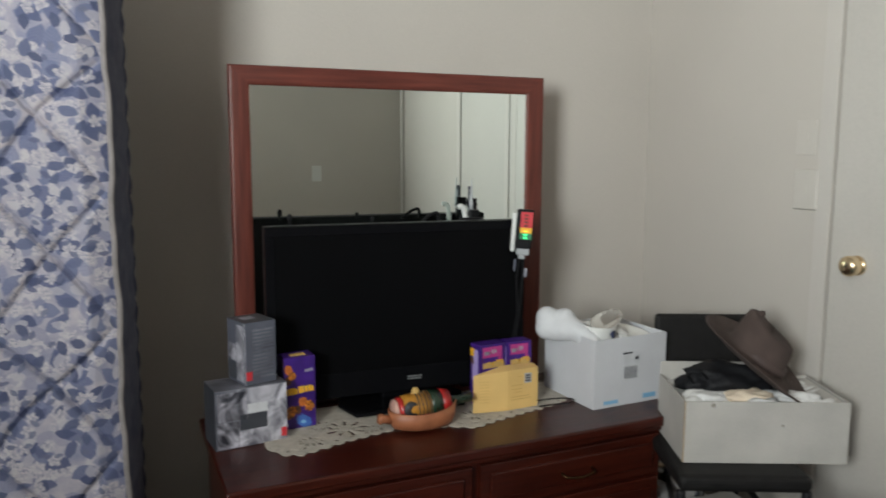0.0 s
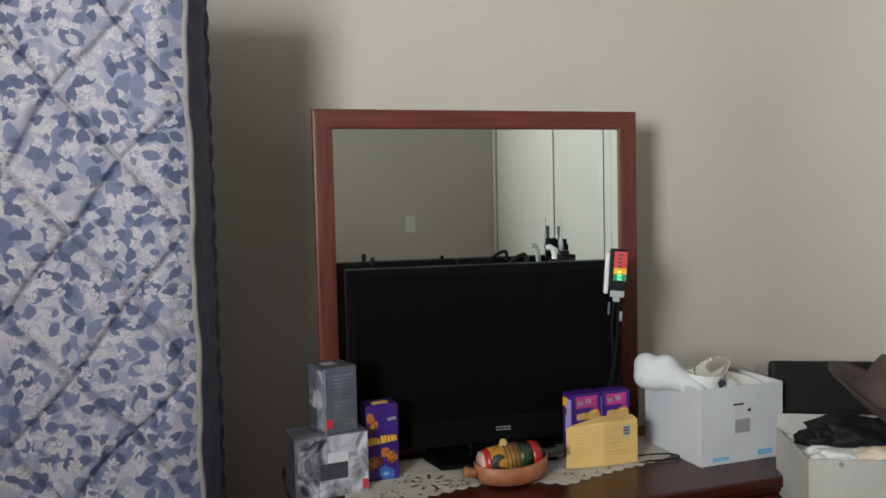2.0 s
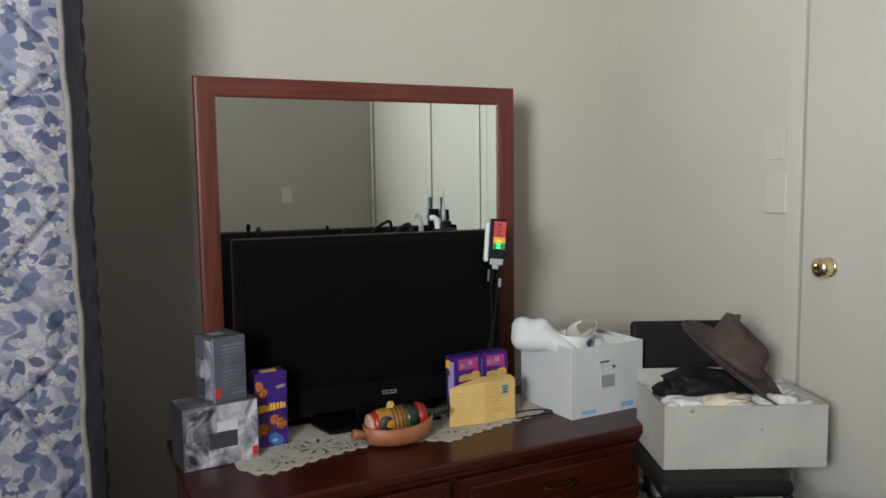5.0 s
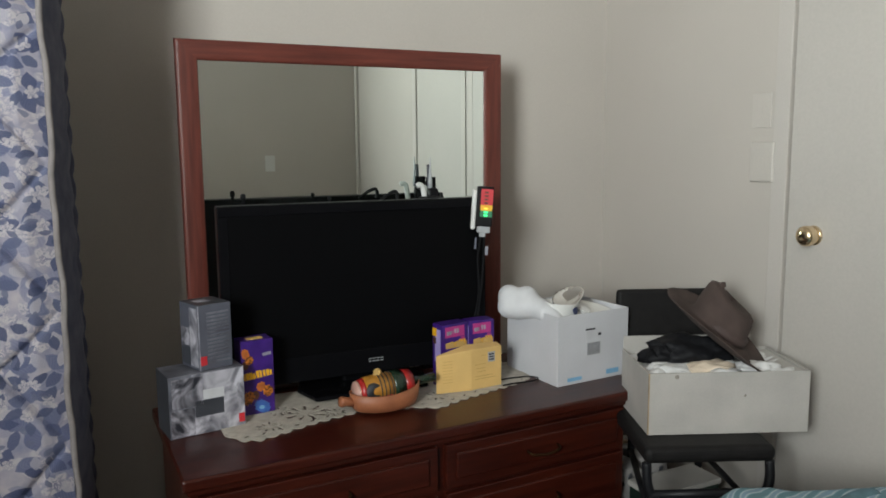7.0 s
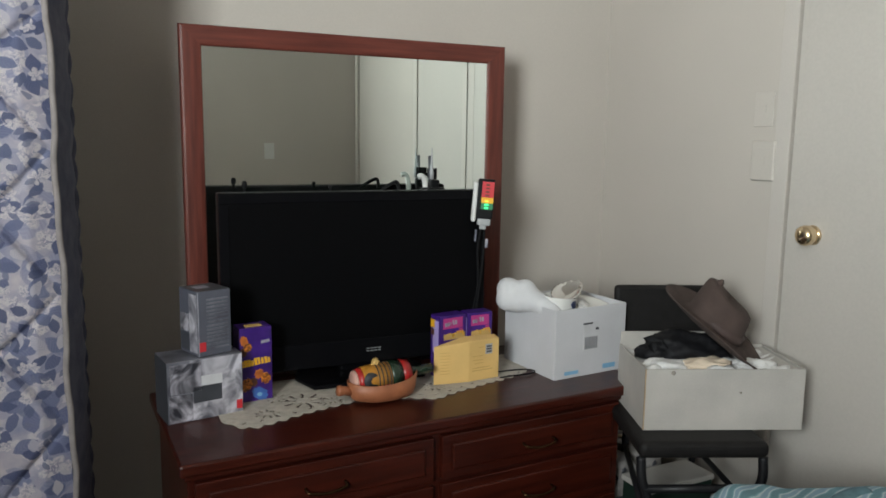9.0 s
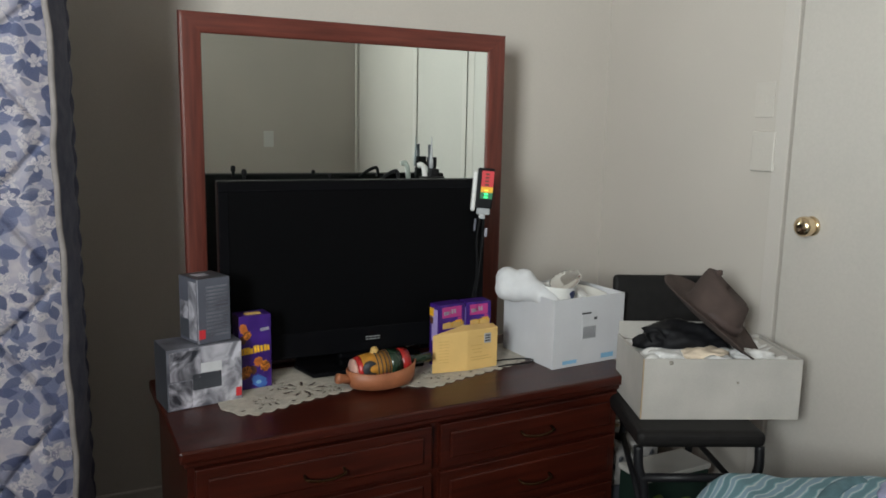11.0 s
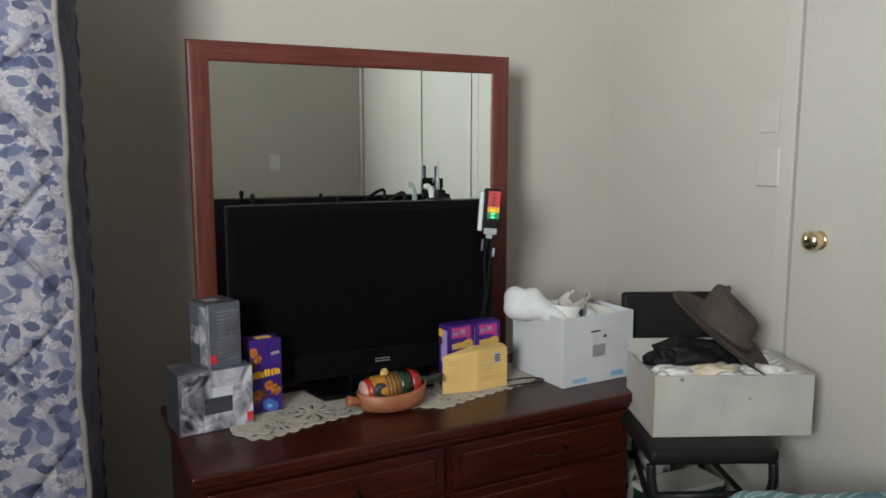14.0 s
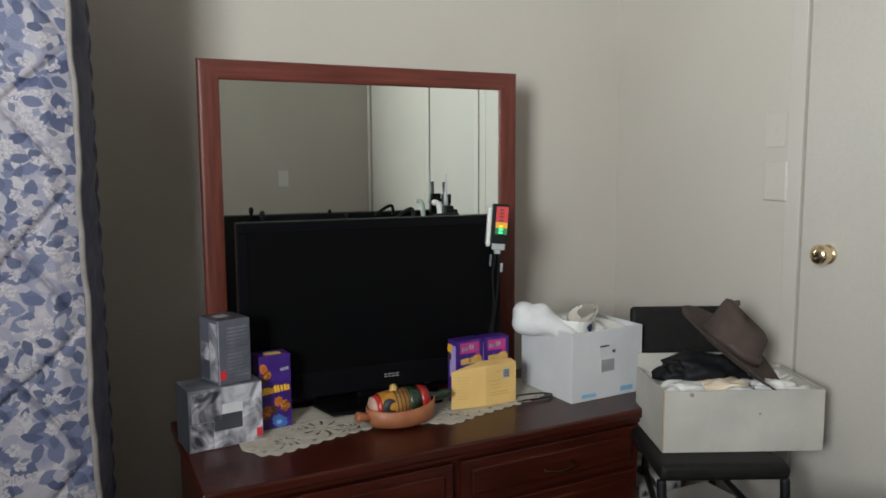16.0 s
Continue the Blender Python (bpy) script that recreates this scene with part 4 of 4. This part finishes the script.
# ---- chair with a box of clothes and a hat ----
SZ = 0.50
CH = pose(1.19, 1.415, 0, 0, 0, -22.5)
chair = thing("chair", CH, "black metal chair with vinyl seat, loaded with a box", "chair")
SW, SD = 0.345, 0.47
part("seat", cube((0, 0, SZ - 0.045), (SW, SD, SZ), 0.018, 4), CHAIRB, chair, "padded black vinyl seat")
bm = cube((0.055, 0, 0), (SW + 0.02, 0.03, 0.165), 0.014, 4)
part("backrest", bm, CHAIRB, chair, "padded black vinyl backrest", pose(0, SD + 0.02, 0.655, -5, 0, 0))
for x in (0.022, SW - 0.022):
    s = -1 if x < SW / 2 else 1
    xr = max(x, 0.10)
    part("front_leg", tube(curve_pts([(x + s * 0.012, 0.02, SZ - 0.045), (x + s * 0.010, 0.012, SZ - 0.10), (x - s * 0.006, 0.008, SZ - 0.16), (x - s * 0.008, 0.006, 0.2), (x, 0.0, 0.0)]), 0.0125), IRON, chair)
    part("rear_leg", tube(curve_pts([(xr, SD + 0.05, 0.80), (xr, SD + 0.045, 0.70), (xr, SD - 0.01, SZ - 0.02), (xr, SD + 0.0, 0.25), (xr, SD + 0.03, 0.0)]), 0.0115), IRON, chair)
part("stretcher", tube([(0.018, 0.008, SZ - 0.128), (SW - 0.018, 0.008, SZ - 0.128)], 0.012), IRON, chair)
part("stretcher", tube([(0.022, 0.01, 0.30), (0.10, SD, 0.30)], 0.009), IRON, chair)
part("stretcher", tube([(SW - 0.022, 0.01, 0.30), (SW - 0.022, SD, 0.30)], 0.009), IRON, chair)

BM_ = pose(1.253, 1.483, SZ + 0.001, 0, 0, -22)
BWD, BDP, BHT = 0.438, 0.255, 0.170
cbox = open_carton("clothes_box", BM_, "worn white cardboard box of clothes on the chair", BWD, BDP, BHT, CARDOLD, 0.005)
part("back_flap", cube((0.002, BDP - 0.005, BHT), (BWD - 0.05, BDP - 0.001, BHT + 0.04), 0.0008), CARDOLD, cbox, "raised back flap")
part("corner_edge", cube((-0.0012, -0.0012, 0.002), (0.0022, 0.0022, BHT)), CARDEDGE, cbox, "brown worn card edge")
part("stain", lathe([(0.0, 0), (0.0035, 0.0), (0.002, 0.0004), (0.0, 0.0005)], 12), STAIN, cbox, "small brown stain", pose(0.262, -0.0002, 0.105, 90, 0, 0))
part("stain", lathe([(0.0, 0), (0.006, 0.0), (0.004, 0.0004), (0.0, 0.0005)], 12), STAIN, cbox, "small brown stain", pose(0.075, -0.0002, 0.160, 90, 0, 0))
part("flap", cube((0, 0, 0), (0.055, BDP - 0.02, 0.004), 0.001), CARDOLD, cbox, "inner flap folded in", pose(BWD - 0.062, 0.01, BHT - 0.028, 0, -22, 0))


def in_box(x, y, z, rx=0, ry=0, rz=0):
    return BM_ @ pose(x, y, z, rx, ry, rz)


def crumple(w, d, h, seed, n=44, amp=0.035):
    """A heap of folded cloth over a w by d patch."""
    bm = bmesh.new()
    g = []
    for i in range(n + 1):
        row = []
        for j in range(n + 1):
            u, v = i / n, j / n
            z = h + amp * noise.noise(Vector((u * 3.2, v * 3.2, seed))) + amp * 0.5 * abs(noise.noise(Vector((u * 8, v * 8, seed + 5))))
            row.append(bm.verts.new((w * u, d * v, z)))
        g.append(row)
    for i in range(n):
        for j in range(n):
            bm.faces.new((g[i][j], g[i + 1][j], g[i + 1][j + 1], g[i][j + 1]))
    low_ = [[bm.verts.new((w * (i / n), d * (j / n), 0)) for j in (0, n)] for i in (0, n)]
    bm.faces.new((low_[0][0], low_[0][1], low_[1][1], low_[1][0]))
    for a, b, edge in ((low_[0][0], low_[1][0], [g[i][0] for i in range(n + 1)]), (low_[0][1], low_[1][1], [g[i][n] for i in range(n + 1)]),
                       (low_[0][0], low_[0][1], g[0]), (low_[1][0], low_[1][1], g[n])):
        bm.faces.new([a] + list(edge) + [b])
    bmesh.ops.recalc_face_normals(bm, faces=bm.faces[:])
    return smooth(bm)


tagged(part("folded_linen", crumple(BWD - 0.024, BDP - 0.024, 0.143, 4.0), CLOTH, None, "", in_box(0.012, 0.012, 0.006)), "crumpled white printed linen filling the box", "linen")
sheet = thing("cream_cloth", in_box(0.14, 0.042, 0.152), "cream cloth corner lying over the linen", "cloth")
part("cloth", lump((0.075, 0.035, 0.024), 6, 0.3), CREAM, sheet, "", pose(0.05, 0.022, -0.006))
roll = thing("linen_roll", in_box(0.085, 0.062, 0.150), "rolled white linen along the box edge", "linen")
for k, (x, y, w) in enumerate(((0.0, 0.0, 0.060), (0.075, 0.012, 0.055), (0.155, 0.020, 0.065), (0.245, 0.005, 0.06))):
    part("fold", lump((w, 0.030, 0.020), 30 + k, 0.35), CLOTH, roll, "", pose(x, y, -0.004, 0, 0, 8 * (-1) ** k))
bag = thing("black_bag", in_box(0.16, 0.150, 0.152), "shiny black plastic bag under the hat", "bag")
part("bag", lump((0.125, 0.080, 0.055), 9, 0.3), BAG, bag)
part("handle_loop", tube(curve_pts([(-0.10, -0.03, 0.03), (-0.125, -0.05, 0.062), (-0.10, -0.07, 0.075), (-0.07, -0.06, 0.05)]), 0.003, 8), BAG, bag)

hat_z = Vector((0.42, -0.46, 0.79)).normalized()
hat_x = Vector((0.73, -0.68, 0))
hat_x = (hat_x - hat_z * hat_x.dot(hat_z)).normalized()
hat_m = Matrix((hat_x, hat_z.cross(hat_x), hat_z)).transposed().to_4x4()
hat = thing("felt_hat", Matrix.Translation((1.522, 1.528, 0.752)) @ hat_m, "dark brown felt wide-brimmed hat lying tilted on clothes", "hat")
bm = bmesh.new()
prof = [(0.158, -0.004), (0.160, 0.0), (0.150, 0.002), (0.128, -0.002), (0.105, 0.0), (0.092, 0.006), (0.086, 0.020), (0.085, 0.045), (0.083, 0.075), (0.079, 0.092), (0.066, 0.099), (0.036, 0.095), (0.001, 0.091)]
rings = []
for r, h in prof:
    ring = []
    for k in range(64):
        a = 2 * math.pi * k / 64
        rr, hh = r, h
        if r > 0.10:
            rr *= 1.07 + 0.10 * max(0, math.cos(a))
            hh += 0.030 * ((r - 0.10) / 0.07) ** 1.5 * (abs(math.sin(a)) ** 2) + 0.004 * ((r - 0.10) / 0.07) * abs(math.cos(a))
        elif h > 0.07:
            pinch = 1 - 0.14 * (h - 0.07) / 0.04 * abs(math.sin(a)) ** 1.5
            rr *= pinch
            hh += 0.003 * math.cos(2 * a) - 0.008 * math.cos(a)
        rr *= 1 + 0.02 * noise.noise(Vector((math.cos(a) * 2, math.sin(a) * 2, h * 20)))
        ring.append(bm.verts.new((rr * math.cos(a) * 1.0 - 0.022 * max(0, h) / 0.1, rr * math.sin(a) * 0.92, hh)))
    rings.append(ring)
for ra, rb in zip(rings, rings[1:]):
    for k in range(64):
        bm.faces.new((ra[k], ra[(k + 1) % 64], rb[(k + 1) % 64], rb[k]))
bm.faces.new(rings[-1])
hat_mesh = part("crown_and_brim", smooth(bm), FELT, hat)
sol = hat_mesh.modifiers.new("felt", "SOLIDIFY")
sol.thickness = 0.003
part("band", lathe([(0.0, 0.0), (0.0895, 0.0), (0.0865, 0.022), (0.0, 0.023)], 48), mat("hat_band", (0.07, 0.045, 0.04), 0.7), hat, "narrow dark hat band", Matrix.LocRotScale((0, 0, 0.012), None, (1.0, 0.92, 1)))
part("crown_tip", lump((0.010, 0.010, 0.012), 4, 0.3, 3), FELT, hat, "", pose(-0.070, 0.0, 0.103))

# ---- things under and beside the chair ----
crate = thing("storage_box", pose(1.375, 1.585, 0, 0, 0, 2), "dark green box with a pale lid under the chair", "box")
part("body", cube((0, 0, 0), (0.255, 0.115, 0.245), 0.004), mat("dark_green_card", (0.012, 0.030, 0.022), 0.5, var=0.3, scale=12), crate)
part("lid", cube((-0.004, -0.004, 0.245), (0.259, 0.119, 0.262), 0.003), CARDOLD, crate, "pale card lid")
part("print_patch", lathe([(0, 0), (0.03, 0), (0.0, 0.002)], 24), LIME, crate, "lime green print", pose(0.05, -0.0005, 0.17, 90, 0, 0))
part("print_patch", lathe([(0, 0), (0.05, 0), (0.0, 0.002)], 24), LIME, crate, "lime green print", pose(0.16, -0.0005, 0.12, 90, 0, 0))
stand = thing("low_carton", pose(1.325, 1.712, 0, 0, 0, 3), "plain dark carton under a pack of paper rolls", "box")
part("body", cube((0, 0, 0), (0.27, 0.25, 0.175), 0.004), GREYD, stand)
pack = thing("paper_roll_pack", pose(1.325, 1.712, 0.176, 0, 0, 3), "wrapped pack of white embossed paper rolls", "paper rolls")
for i in range(2):
    for j in range(2):
        roll_ = part("paper_roll", lathe([(0.0, 0.0), (0.056, 0.0), (0.061, 0.005), (0.0615, 0.05), (0.061, 0.105), (0.055, 0.111), (0.022, 0.1105), (0.0, 0.100)], 28), POLY, pack, "", pose(0.063 + 0.126 * i, 0.063 + 0.124 * j, 0))
        part("core", lathe([(0.0, 0.0), (0.021, 0.0), (0.021, 0.0015), (0.0, 0.002)], 20), CARDEDGE, roll_, "brown card core", pose(0, 0, 0.1095))
        for k in range(5):
            a = radians(215 + 28 * k)
            part("print_mark", lump((0.010, 0.003, 0.012), 40 + k, 0.5, 2), GREYD, roll_, "", pose(0.0605 * math.cos(a), 0.0605 * math.sin(a), 0.035 + 0.022 * (k % 3), 0, 0, 28 * k + 305))
jar = thing("plastic_tub", pose(1.50, 2.03, 0.0), "cloudy plastic-wrapped roll beside the dresser", "tub")
part("tub", lathe([(0.0, 0), (0.05, 0), (0.055, 0.02), (0.055, 0.33), (0.048, 0.36), (0.0, 0.362)], 32), POLY, jar)

# ---- bed ----
bed = thing("bed", pose(1.105, 1.255, 0, 0, 0, -27) @ pose(0, -1.3, 0), "bed under a teal and white wavy striped throw", "bed")
part("base", cube((0.05, 0.05, 0.0), (0.68, 1.2, 0.25), 0.02), CARDEDGE, bed)


def draped(x0, x1, y0, y1, top, drop, r, seed, n=90):
    bm = bmesh.new()
    g = []
    for i in range(n + 1):
        row = []
        for j in range(n + 1):
            x, y = x0 + (x1 - x0) * i / n, y0 + (y1 - y0) * j / n
            ex, ey = min(x - x0, x1 - x), y1 - y
            fall = 0.0
            for e in (ex, ey):
                if e < r:
                    fall += (1 - math.sqrt(max(0, 1 - ((r - e) / r) ** 2))) * drop
            z = top - min(drop, fall) + 0.010 * noise.noise(Vector((x * 6, y * 6, seed))) + 0.006 * noise.noise(Vector((x * 17, y * 17, seed)))
            row.append(bm.verts.new((x, y, z)))
        g.append(row)
    for i in range(n):
        for j in range(n):
            bm.faces.new((g[i][j], g[i + 1][j], g[i + 1][j + 1], g[i][j + 1]))
    return smooth(bm)


throw = part("throw", draped(0.0, 0.70, 0.0, 1.3, 0.548, 0.42, 0.15, 2.0), STRIPE, bed, "teal and white wavy striped throw")
fold = []
for k in range(30):
    u = k / 29
    fold.append((0.20 + 0.20 * u, 0.93 + 0.21 * math.sin(u * 1.5), 0.545 + 0.006 * noise.noise(Vector((u * 6, 0, 0)))))
bm = tube(fold, 0.017, 12)
for v in bm.verts:
    v.co.z = 0.552 + (v.co.z - 0.545) * 0.32
part("binding", bm, TEAL, bed, "flat teal border of the throw")
part("cushion_cover", lump((0.10, 0.13, 0.022), 21, 0.2), LILACC, bed, "lilac patterned cloth", pose(0.49, 1.03, 0.537))
